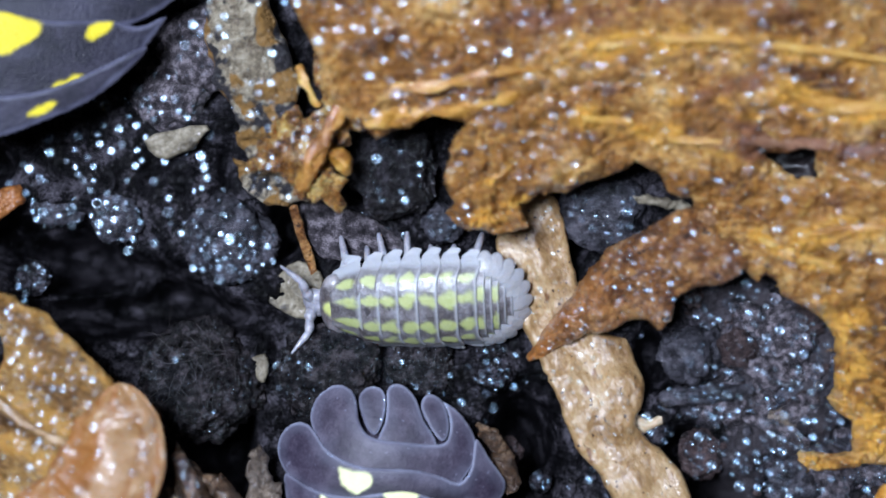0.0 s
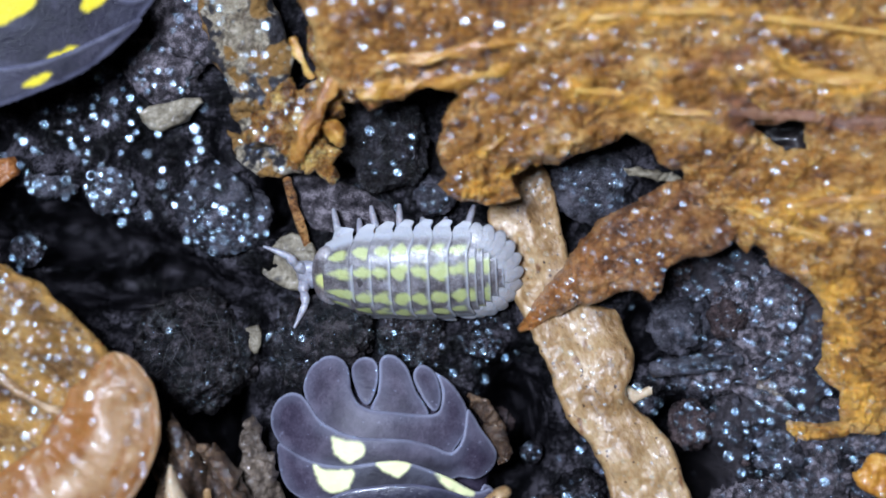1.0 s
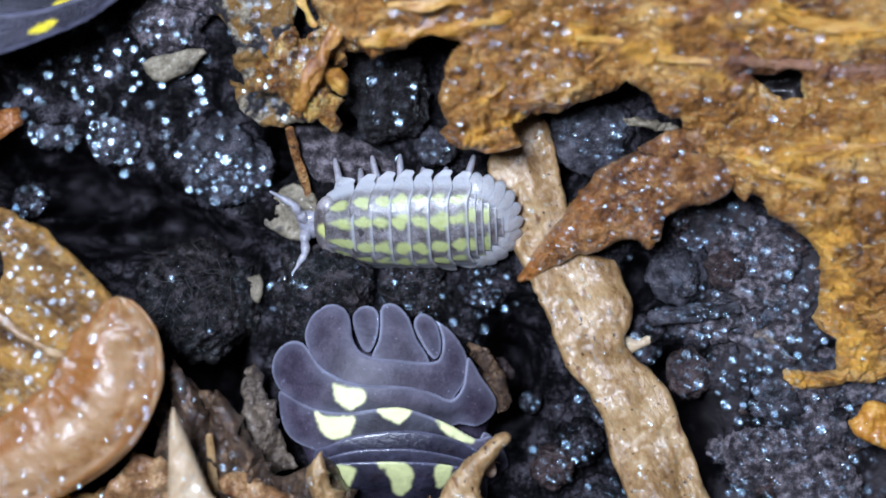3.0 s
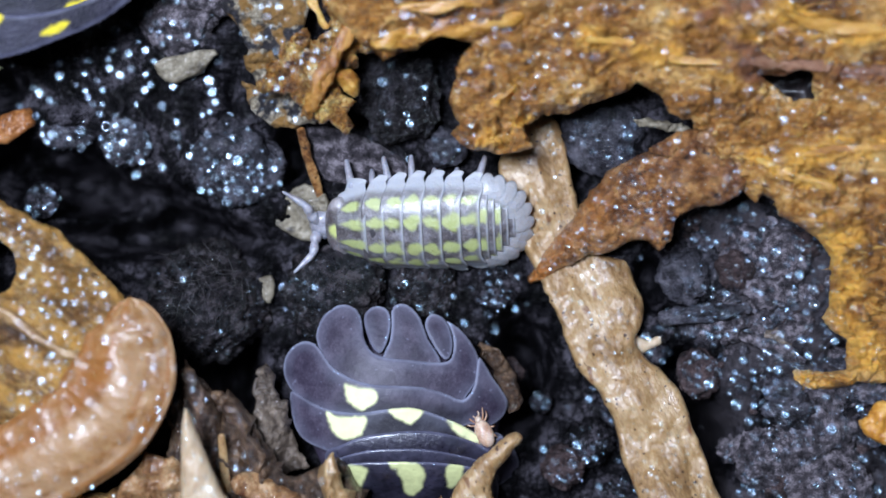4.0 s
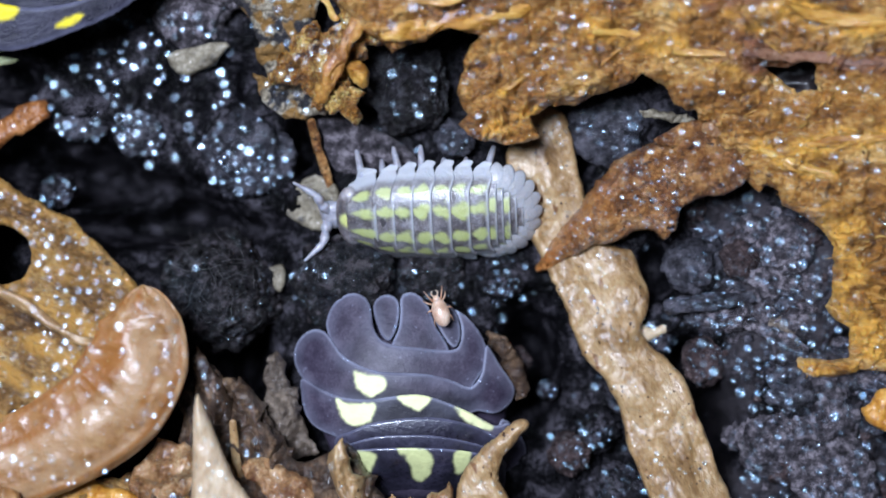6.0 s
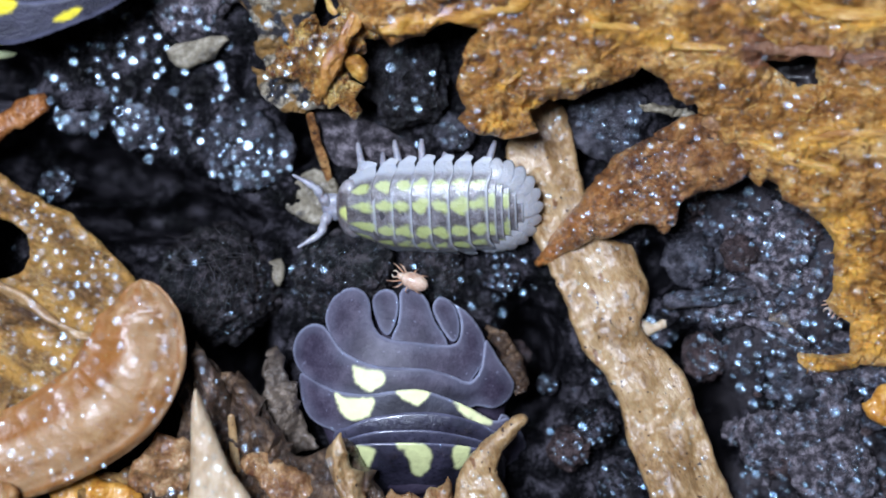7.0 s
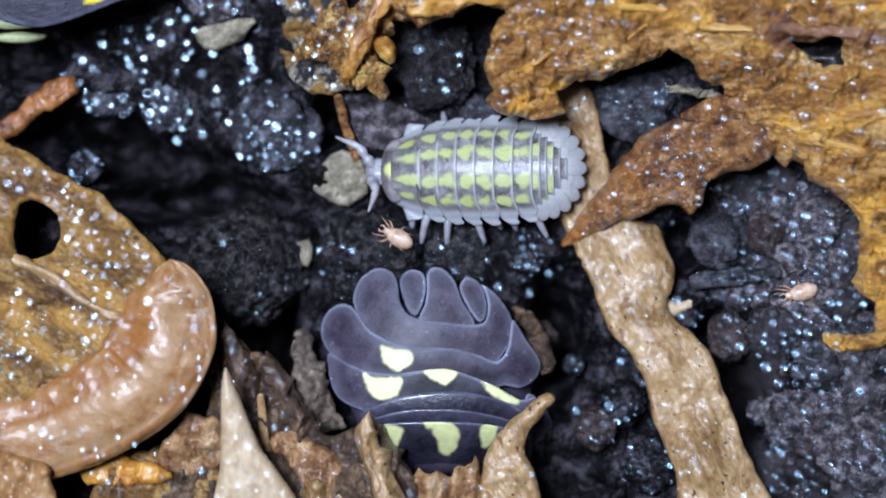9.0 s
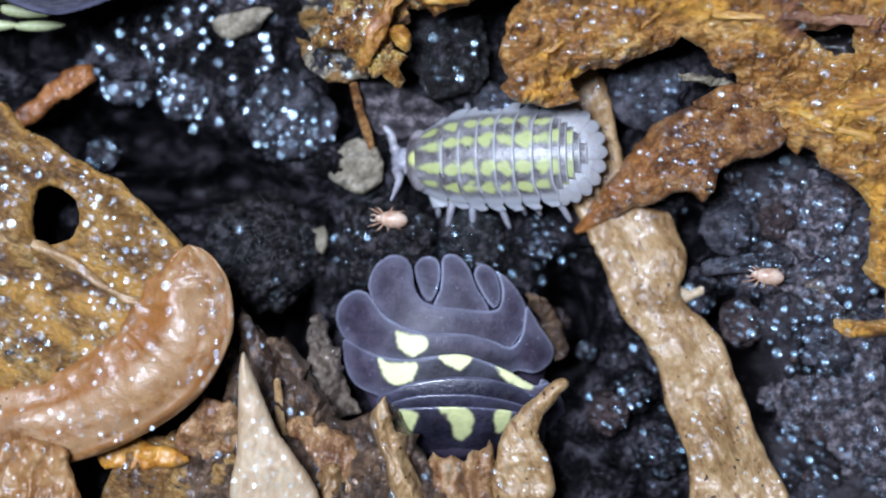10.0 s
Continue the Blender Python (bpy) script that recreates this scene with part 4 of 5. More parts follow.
    for o, z, lab in (([(-8.62, 5.93), (-7.83, 6.29), (-6.8, 6.41), (-6.73, 6.06), (-7.56, 5.47), (-8.36, 5.4)], -1.55, "pale beige chip of rotten wood in black soil"),
                      ([(-5.25, 1.39), (-4.69, 1.96), (-4.03, 2.36), (-3.39, 2.06), (-3.27, 1.0), (-3.85, 0.58), (-4.51, 0.77)], -1.75, "pale beige angular wood chip in the hollow"),
                      ([(-5.47, -0.59), (-5.08, -0.39), (-4.93, -0.79), (-5.08, -1.33), (-5.32, -1.19)], -1.3, "small pale wood crumb on black peat")):
        ob = slab("wood_chip", o, rough_top(z, 0.05, 0.08, 0.16, 1.3, 74), 0.6, PALE, None, 0.04, 0.14, 0.12, ragged=0.07, rag=2.5, smooth=1, seed=75)
        tagged(ob, lab, "wood chip")
    ob = slab("soil_flake", [(-4, 4.14), (-3.23, 4.14), (-2.18, 3.74), (-1.12, 3.14), (-0.95, 2.47), (-2.53, 2.3), (-3.4, 2.47), (-3.82, 3)], rough_top(-1.75, 0, 0, 0.1, 0.8, 76), 0.5, GREYSOIL, None, 0.05, 0.25, ragged=0.04, rag=3, seed=77)
    tagged(ob, "grey wet flake behind the small woodlouse", "soil flake")


def make_leaf():
    root = thing("curled_leaf", (-11.29, -2.7, 0), "large tan dead leaf with rolled edge, wet and torn", "dead leaf")
    fold = [([(-8.59, -1.98, 1.1), (-8.59, -3.31, 1.1), (-9.3, -4.72, 1.15), (-10.7, -5.8, 1.2), (-12.52, -6.49, 1.25), (-14.84, -6.92, 1.25)], 1.5)]
    slab("blade", [(-14.83, 2.67), (-13.67, 2.42), (-13, 2.09), (-12.17, 1.51), (-11.18, 1.01), (-10.35, 0.35), (-9.69, -0.32), (-9.09, -1.01), (-8.19, -1.97), (-8.19, -3.63), (-9.02, -4.96), (-10.52, -5.95), (-12.34, -6.62), (-14.83, -6.78)],
         lambda x, y, d: 1.3 + 0.28 * fbm(x * 0.8, y * 0.8, 4, 80) + 0.06 * fbm(x * 4, y * 4, 3, 79) + 0.22 * (1 - np.abs(fbm(x * 0.6 - y * 0.5, y * 1.6 + x * 0.8, 3, 81))) - 0.25 * np.exp(-((x + 11.5) / 1.4) ** 2 - ((y + 3.2) / 0.9) ** 2) + 0.2 * along(x, y, fold, 47) - 0.7 * ramp(along(x, y, fold, 47), 0.8, 1.0),
         0.5, BLADE, root, 0.06, 0.3, ragged=0.07, rag=2, smooth=2, seed=82, share=TOPS["leaf"],
         values={"rim": lambda x, y, d: np.maximum(0.7 - 0.7 * ramp(d + 0.1 * fbm(x * 2, y * 2, 3, 86), 0.05, 0.3), 0.8 * ramp(fbm(x * 0.7 - y * 0.5, y * 1.6 + x * 0.8, 4, 87), -0.3, 0.35) * ramp(y, 1.0, -2.5)), "spot": lambda x, y, d: 0.7 * along(x, y, fold, 48) * ramp(fbm(x * 1.2, y * 1.2, 4, 49), -0.5, 0.3)},
         holes=[[(-13.34, 0.51), (-12.67, 0.6), (-12.21, 0.18), (-12.14, -0.4), (-12.51, -0.85), (-13.34, -0.98)]])
    verts, faces = tube([(-8.81, -1.11, 1.4), (-8.64, -1.97, 1.4), (-8.67, -3.29, 1.4), (-9.37, -4.62, 1.4), (-10.73, -5.68, 1.4), (-12.52, -6.49, 1.25), (-14.84, -6.92, 1.25)],
                        [0.22, 0.92, 1.2, 1.22, 1.12, 1.05, 1.0], 40, 0.4, 0.0, 3, 24)
    ring, turn = np.arange(len(verts)) // 40, np.arange(len(verts)) % 40
    body = verts[:-2].reshape(-1, 40, 3)
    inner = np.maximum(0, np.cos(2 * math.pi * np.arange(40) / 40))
    body[:, :, :2] += 0.6 * inner[None, :, None] ** 0.7 * (body - body.mean(1, keepdims=True))[:, :, :2]
    verts[:-2] = body.reshape(-1, 3)
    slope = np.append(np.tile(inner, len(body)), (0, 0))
    crease = 0.13 * fbm(ring * 0.03, np.abs(turn - 20) * 0.14, 4, 83) + 0.13 * (1 - np.abs(fbm(ring * 0.025 + 5, np.abs(turn - 20) * 0.34, 4, 84))) + 0.08 * fbm(verts[:, 0] * 1.1, verts[:, 1] * 1.1, 3, 82) + 0.03 * fbm(verts[:, 0] * 3, verts[:, 1] * 3, 3, 85)
    verts[:, 2] += crease * (verts[:, 2] > 1.0)
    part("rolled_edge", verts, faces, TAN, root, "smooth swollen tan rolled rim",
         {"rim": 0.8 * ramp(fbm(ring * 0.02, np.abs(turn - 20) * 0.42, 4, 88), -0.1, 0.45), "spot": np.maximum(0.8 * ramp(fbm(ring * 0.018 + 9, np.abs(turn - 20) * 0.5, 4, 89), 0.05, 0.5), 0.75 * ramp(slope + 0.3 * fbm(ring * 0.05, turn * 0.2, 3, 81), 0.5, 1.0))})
    TOPS["leaf"] += [(verts[:, 0], verts[:, 1], verts[:, 2], np.where(verts[:, 2] > 1.6, 1.0, 0.0))] * 2
    for path, r in (([(-13.92, -0.81, 1.6), (-12.93, -1.22, 1.6), (-11.94, -1.83, 1.6), (-10.78, -2.59, 1.62), (-9.89, -2.72, 1.55)], [0.12, 0.16, 0.15, 0.12, 0.07]),):
        part("vein", *tube([(a, b, c - 0.12) for a, b, c in path], r, 12, 0.7, 0.6, steps=14), TWIG, root, "pale tan leaf vein")


# ---- woodlice ----
def make_large_woodlouse():
    root = thing("woodlouse", (-1.13, -4.57, -2), "large dark violet-grey woodlouse with yellow spots, tail upwards in soil", "woodlouse", "woodlice")

    def dome(lift):
        cx, cy = -1.1, -4.4
        return lambda x, y, d: lift - 0.052 * (x - cx) ** 2 - 0.004 * (x - cx) ** 4 - 0.07 * np.maximum(0, y - cy) ** 2 - 0.28 * np.maximum(0, cy - 0.8 - y) ** 2 + 0.012 * fbm(x * 0.9, y * 0.9, 2, 90)
    rim = {"rim": lambda x, y, d: np.clip((0.55 + 0.3 * fbm(x * 1.3, y * 1.3, 3, 8)) * (1 - ramp(d, 0.0, 0.11)) + 0.14 * (1 - ramp(d, 0.05, 0.5)) + 0.05 * fbm(x * 2, y * 2, 3, 9), 0, 1)}

    def plate(name, outline, lift, spots, label=""):
        dark = {"pigment": lambda x, y, d: 0.8 * ramp(y + 0.1 * (x + 1) + 0.1 * fbm(x, y, 3, 96), -3.9, -4.5) * (1 - ramp(np.abs(x + 0.9 + 0.25 * fbm(x, y, 3, 97)), 1.4, 2.5))} if name == "tail_plate" else {}
        slab(name, outline, dome(lift), 0.3, WETSHELL if name == "body_plate" else SHELL, root, 0.04, 0.1, 0.07, smooth=3, label=label, share=TOPS["shell"],
             values={**rim, **dark, "spot": spotted(spots)})
    plate("uropod", [(-2.22, -1.84), (-2.1, -1.5), (-1.79, -1.38), (-1.48, -1.53), (-1.41, -1.96), (-1.52, -2.48), (-1.72, -2.77), (-2, -2.53)], -0.42, None)
    plate("uropod", [(-0.38, -1.98), (-0.24, -1.65), (0.03, -1.65), (0.31, -1.91), (0.45, -2.39), (0.41, -2.84), (0.19, -2.95), (-0.14, -2.53)], -0.42, None)
    plate("telson", [(-1.38, -1.5), (-1.17, -1.31), (-0.83, -1.39), (-0.52, -1.74), (-0.28, -2.36), (0.07, -2.94), (-0.07, -3.42), (-1.44, -3.42), (-1.65, -2.94), (-1.44, -2.42), (-1.38, -1.91)], -0.3, None)
    plate("pleon_plate", [(-3.59, -2.6), (-3.64, -2.13), (-3.44, -1.67), (-3.09, -1.39), (-2.73, -1.34), (-2.44, -1.48), (-2.27, -1.79), (-2.2, -2.3), (-1.99, -2.68), (-1.62, -2.87), (-0.84, -2.96), (0.02, -3.04), (0.38, -2.94), (0.48, -2.48), (0.38, -2.05), (0.28, -1.82), (0.69, -2.08), (1.05, -2.53), (1.25, -3.03), (1.17, -3.63), (0.83, -4.14), (0.79, -4.66), (-0.58, -4.54), (-2.13, -4.42), (-3.08, -3.76)], -0.2, None)
    plate("tail_plate", [(-4.68, -3.41), (-4.62, -2.93), (-4.36, -2.59), (-4.02, -2.44), (-3.67, -2.52), (-3.4, -2.83), (-3.12, -3.19), (-2.61, -3.48), (-1.96, -3.67), (-1.1, -3.71), (-0.38, -3.77), (0.31, -3.98), (0.77, -4.14), (1.1, -3.69), (1.24, -2.9), (1.65, -3.5), (2.08, -4.14), (2.08, -4.53), (1.85, -4.82), (1.44, -4.98), (0.96, -4.89), (0.27, -5.04), (-1.44, -4.87), (-2.81, -4.7), (-3.84, -4.31), (-4.44, -3.9)], -0.1,
          [[(-2.77, -3.68), (-2.43, -3.74), (-1.88, -3.86), (-1.81, -4.05), (-1.98, -4.31), (-2.38, -4.38), (-2.67, -4.15)]])
    plate("tail_plate", [(-4.43, -3.96), (-3.84, -4.2), (-3.16, -4.44), (-2.3, -4.5), (-1.44, -4.38), (-0.72, -4.36), (0.14, -4.63), (0.93, -5.01), (1.51, -5.34), (1.92, -5.27), (2.08, -5.65), (1.65, -6.16), (-1.44, -5.73), (-2.81, -5.78), (-3.5, -5.61), (-4.05, -5.34), (-4.36, -4.82)], 0.0,
          [[(-3.31, -4.49), (-2.93, -4.64), (-2.18, -4.64), (-2.1, -4.79), (-2.25, -5.1), (-2.71, -5.29), (-3.05, -5.15), (-3.21, -4.79)], [(-1.43, -4.4), (-1.06, -4.32), (-0.38, -4.3), (-0.55, -4.61), (-0.84, -4.81), (-1.23, -4.64)], [(0.24, -4.5), (0.55, -4.61), (0.96, -5.05), (1.42, -5.31), (1.3, -5.46), (0.87, -5.32), (0.44, -4.97)]])
    plate("body_plate", [(-3.32, -5.67), (-2.95, -5.5), (-2.3, -5.22), (-1.44, -5.07), (-0.41, -5.02), (0.62, -5.22), (1.44, -5.6), (1.64, -6.15), (-1.44, -6.15), (-3.15, -6.15)], 0.06, None)
    plate("body_plate", [(-3.32, -5.98), (-2.95, -5.84), (-2.12, -5.6), (-1.1, -5.53), (-0.07, -5.6), (1.13, -5.91), (1.64, -6.32), (1.47, -6.83), (-3.15, -6.83), (-3.36, -6.32)], 0.1, None)
    plate("body_plate", [(-3.36, -6.41), (-3.07, -6.15), (-2.3, -5.98), (-0.75, -5.94), (0.27, -6.01), (1.3, -6.25), (1.82, -6.66), (1.73, -7.86), (0.96, -8.89), (-2.47, -8.89), (-3.15, -7.69)], 0.16,
          [[(-1.48, -5.92), (-1.06, -5.87), (-0.44, -6.13), (-0.43, -6.55), (-0.65, -7.01), (-0.96, -6.91), (-1.09, -6.38)], [(-2.83, -6.13), (-2.29, -6.07), (-2.08, -6.23), (-2.29, -6.72), (-2.54, -6.84), (-2.76, -6.55)], [(0.27, -6.09), (0.72, -6.06), (0.65, -6.64), (0.31, -6.74)]])
    plate("side_plate", [(1.7, -5.2), (2.22, -5.6), (2.5, -6.14), (2.4, -6.6), (1.8, -6.9), (1.5, -6.2)], -0.35, None)
    part("body", *ball((-1.0, -4.9, -1.7), (2.9, 2.9, 1.1), 14, 24), SHELL, root, "", {"spot": np.zeros(13 * 24 + 2), "rim": np.zeros(13 * 24 + 2)})


def make_edge_woodlouse():
    root = thing("woodlouse", (-13.47, 9.89, -2), "large dark woodlouse with bright yellow spots and pale plate edges", "woodlouse", "woodlice")

    def dome(lift):
        return lambda x, y, d: lift + 1.6 - 0.028 * ((x + 14.5) ** 2 + 0.7 * (y - 11.5) ** 2) + 0.012 * fbm(x * 0.8, y * 0.8, 2, 95)
    rim = {"rim": lambda x, y, d: 0.6 * (1 - ramp(d + 0.05 * fbm(x * 2, y * 2, 3, 5), 0.02, 0.18)) + 0.08 * ramp(fbm(x * 0.6, y * 2.4, 3, 6), 0.0, 0.5)}

    def plate(name, outline, lift, spots):
        slab(name, outline, dome(lift), 0.4, SHELL_YELLOW, root, 0.07, 0.12, 0.1, smooth=3,
             values={**rim, "spot": spotted(spots)})
    plate("body_plate", [(-17.46, 8.45), (-15.55, 6.96), (-14.98, 6.6), (-14.46, 6.3), (-13.77, 5.99), (-13.16, 5.85), (-12.61, 5.85), (-11.91, 6.03), (-11.22, 6.3), (-9.84, 6.91), (-8.88, 7.64), (-8.42, 8.1), (-8.14, 8.5), (-8.42, 8.47), (-9.06, 8.12), (-10.53, 7.41), (-11.91, 7.1), (-12.95, 7.2), (-15.03, 7.59), (-17.46, 8.1)], 0.3,
          [[(-13.39, 7.31), (-12.78, 7.24), (-12.5, 7.03), (-12.75, 6.74), (-13.39, 6.67)], [(-11.43, 6.58), (-10.84, 6.94), (-10.63, 6.86), (-11.12, 6.55)]])
    plate("body_plate", [(-17.46, 7.59), (-15.03, 7.07), (-12.95, 6.79), (-11.91, 6.72), (-10.53, 6.93), (-9.49, 7.38), (-8.62, 8.07), (-8.02, 8.76), (-7.62, 9.39), (-7.9, 9.32), (-8.42, 9.11), (-9.23, 9.28), (-10.7, 9.21), (-12.43, 9.63), (-15.03, 10.7), (-17.46, 11.22)], 0.2,
          [[(-12.62, 9.35), (-12.17, 9.44), (-11.57, 9.32), (-11, 9.07), (-11.12, 8.76), (-11.53, 8.49), (-11.98, 8.26), (-12.4, 8.3), (-12.49, 8.62)], [(-9.7, 9.04), (-9.09, 9.25), (-9.06, 9.11), (-9.39, 8.8), (-9.77, 8.69)], [(-10.74, 7.36), (-10.01, 7.72), (-9.94, 7.59), (-10.53, 7.22)]])
    plate("body_plate", [(-17.46, 10.18), (-15.03, 9.66), (-12.43, 9.21), (-10.7, 8.83), (-9.23, 8.97), (-8.1, 9.4), (-7.33, 9.98), (-6.98, 10.39), (-7.24, 10.53), (-8.8, 10.88), (-11.22, 11.22), (-14.34, 12.26), (-17.46, 12.95)], 0.12,
          [[(-11.57, 10.88), (-10.18, 10.79), (-10.01, 10.36), (-10.88, 10.01), (-11.48, 10.27)]])
    plate("body_plate", [(-17.46, 11.91), (-14.34, 11.22), (-11.22, 10.53), (-8.8, 10.44), (-7.41, 10.88), (-6.37, 11.74), (-6.89, 12.09), (-8.8, 12.43), (-11.22, 13.13), (-14.34, 14.17), (-17.46, 15.03)], 0.06, None)
    plate("body_plate", [(-17.46, 14.34), (-14.34, 13.47), (-11.22, 12.26), (-8.8, 11.91), (-7.07, 12.26), (-6.03, 13.13), (-6.72, 14.69), (-9.49, 15.9), (-17.46, 16.76)], 0.0, None)
    for o in ([(-15.15, 6.51), (-14.44, 6.41), (-13.64, 6.16), (-14.37, 6.08), (-15.15, 6.2)], [(-14.72, 5.92), (-13.92, 5.99), (-13.17, 5.85), (-13.88, 5.66), (-14.72, 5.71)], [(-16.23, 6.1), (-15.35, 6.03), (-14.65, 5.86), (-15.35, 5.65), (-16.23, 5.68)]):
        slab("flap", o, rough_top(-1.5, 0, 0, 0.03, 1, 98), 0.25, FLAP, root, 0.06, 0.2, 0.15, label="pale greenish side flap")
    part("body", *ball((-14.2, 11.6, -1.2), (6.0, 5.2, 1.4), 14, 24), SHELL_YELLOW, root, "", {"spot": np.zeros(13 * 24 + 2), "rim": np.zeros(13 * 24 + 2)})


def shell_ring(x0, x1, width, height, tab, back, lift, spots, seed, n=72, m=16, tip=0.74, pale=0.0, lean=0.12):
    """One back plate of a small woodlouse, arched over the body, its side lobes drawn backwards. Head towards +x."""
    s, q = np.meshgrid(np.linspace(-1, 1, n), np.linspace(0, 1, m))
    a = 1.2
    e = np.clip((np.abs(s) - tip) / (1 - tip), 0, 1)
    long = (x0 - x1) * np.sqrt(np.maximum(0.03, 1 - e ** 3))
    x = x0 - back * ramp(np.abs(s), 0.4, 1.0) - tab * e - long * q * (1 - lean * ramp(np.abs(s), 0.62, 0.92))
    y = (width[0] + (width[1] - width[0]) * q if isinstance(width, tuple) else width) * np.sin(a * s) / np.sin(a)
    rise = height[0] + (height[1] - height[0]) * q if isinstance(height, tuple) else height
    z = rise * (np.cos(a * s) - np.cos(a)) / (1 - np.cos(a)) + lift * (q ** 1.5 - 0.3) + 0.16 * e
    spot = np.zeros_like(s)
    for k, (cs, cq, rs, rq) in enumerate(spots):
        wide = rs * (0.35 + 0.85 * np.clip(q / 0.8, 0, 1))
        r = (np.abs((s - cs) / wide) ** 2.2 + np.abs((q - cq) / rq) ** 2.2) ** (1 / 2.2) + 0.38 * fbm(s * 9 + seed * 2.3, q * 2.6 + seed * 3.1, 3, k)
        spot = np.maximum(spot, 1 - ramp(r, 0.6, 1.2))
    rim = np.maximum(ramp(np.abs(s), 0.58, 0.74), 0.7 * ramp(q, 0.8, 0.95))
    patches = 0.22 * ramp(fbm(s * 7 + seed, q * 1.6 + seed, 3, 7), -0.1, 0.5) * ramp(np.abs(s), 0.05, 0.4)
    top = np.stack([x, y, z], -1).reshape(-1, 3)
    under = np.stack([x, y * 0.985, z - 0.022], -1).reshape(-1, 3)
    i = np.arange(n * m).reshape(m, n)
    quads = np.stack([i[:-1, :-1], i[1:, :-1], i[1:, 1:], i[:-1, 1:]], -1).reshape(-1, 4)
    ring = np.concatenate([i[0, :], i[1:, -1], i[-1, -2::-1], i[-2:0:-1, 0]])
    nxt = np.roll(ring, -1)
    skirt = np.stack([ring, nxt, nxt + n * m, ring + n * m], 1)
    faces = np.concatenate([quads, quads[:, ::-1] + n * m, skirt])
    values = {"spot": np.tile(spot.ravel() * 0.72, 2), "rim": np.tile(np.maximum(np.maximum(rim, patches), pale).ravel(), 2)}
    return np.concatenate([top, under]), faces, values


def make_small_woodlouse():
    root = new("woodlouse")
    root.empty_display_size = 0.001
    tagged(root, "small pale lavender woodlouse with rows of yellow spots", "woodlouse", "woodlice")
    # plate fronts along the body, head at +x, tail at -x
    x = 2.85
    for k in range(7):
        step = 0.6 if k == 0 else 0.57
        width = ((1.08, 1.5), 1.58, 1.66, 1.7, 1.71, 1.69, 1.62)[k]
        tall = (0.88, 1.06, 1.17, 1.22, 1.22, 1.17, 1.09, 1.0)
        high = (tall[k], tall[k + 1] + 0.035)
        spots = [(-0.2, 0.56, 0.105, 0.38), (0.2, 0.56, 0.105, 0.38), (-0.5, 0.5, 0.085, 0.34), (0.5, 0.5, 0.085, 0.34)]
        front = x + (0.2 if k == 0 else 0)
        v, f, val = shell_ring(front, x - step * 1.22, width, high, 0.2, 0.34 if k else 0.06, 0.01, spots, k * 1.7 + 0.3, tip=0.84, lean=0.42 if k else 0.1)
        part("back_plate", v, f, YOUNG, root, "", val)
        x -= step
    for k in range(5):
        spots = [[(-0.25, 0.6, 0.12, 0.4), (0.25, 0.6, 0.12, 0.4)], [(-0.62, 0.5, 0.1, 0.45), (0.62, 0.5, 0.1, 0.45)],
                 [(-0.3, 0.6, 0.15, 0.45), (0.3, 0.6, 0.15, 0.45), (-0.66, 0.5, 0.12, 0.4), (0.66, 0.5, 0.12, 0.4)], [], []][k]
        v, f, val = shell_ring(x + 0.04, x - 0.36, (1.5, 1.44, 1.33, 1.16, 0.92)[k], ((1.0, 0.99), (0.95, 0.93), (0.89, 0.86), (0.82, 0.78), (0.74, 0.66))[k], 0.0, 0.1 + 0.06 * k, 0.01, spots, 20 + k, 60, 10, 0.92)
        part("tail_ring", v, f, YOUNG, root, "", val)
        x -= 0.2
    # flaps that fan out round the tail
    for k, deg in enumerate((0, 18, -18, 36, -36, 54, -54, 72, -72, 88, -88)):
        c, w = math.cos(radians(deg)), math.sin(radians(deg))
        v, f = ball((0, 0, 0), (0.4, 0.265, 0.05), 10, 22)
        v[:, 2] += -0.55 * v[:, 0] - 0.5 * v[:, 0] ** 2
        v = np.stack([-(v[:, 0] * c - v[:, 1] * w), v[:, 0] * w + v[:, 1] * c, v[:, 2]], 1) + (-1.5 - 1.02 * c, 1.2 * w, 0.5 - 0.03 * (k % 2))
        part(("telson", "uropod", "uropod")[k] if k < 3 else "tail_flap", v, f, YOUNG, root, "pale scalloped tail flap", {"spot": np.zeros(len(v)), "rim": np.full(len(v), 0.72)})
    part("belly", *ball((0.2, 0, 0.35), (2.6, 1.05, 0.42), 12, 20), LIMB, root)
    legs = []
    # head with eyes and yellow mark
    hv, hf = ball((2.95, 0, 0.4), (0.5, 0.98, 0.38), 24, 40)
    mark = spotted([[(3.1, -0.22), (3.28, -0.1), (3.28, 0.1), (3.1, 0.22), (3.0, 0.0)]])(hv[:, 0], hv[:, 1], 0)
    part("head", hv, hf, YOUNG, root, "grey head with yellow mark", {"spot": mark * (hv[:, 2] > 0.5), "rim": 0.3 * ramp(np.abs(hv[:, 1]), 0.6, 0.9)})
    part("face", *ball((3.55, 0, 0.26), (0.4, 0.45, 0.26), 12, 18, 0.15, 2.0, 2.0), LIMB, root, "pale face below the head shield")
    for side, feet in ((-1, ((2.75, 1.85), (2.0, 1.5), (1.62, 1.92), (0.78, 1.95), (0.1, 1.5), (-0.6, 1.5), (-1.45, 1.88))),
                       (1, ((2.7, 1.7), (2.3, 2.15), (1.3, 2.2), (0.5, 2.2), (-0.2, 1.75), (-0.8, 1.75), (-1.45, 2.1)))):
        part("eye", *ball((3.05, side * 0.66, 0.55), (0.1, 0.06, 0.1), 6, 8), EYE, root)
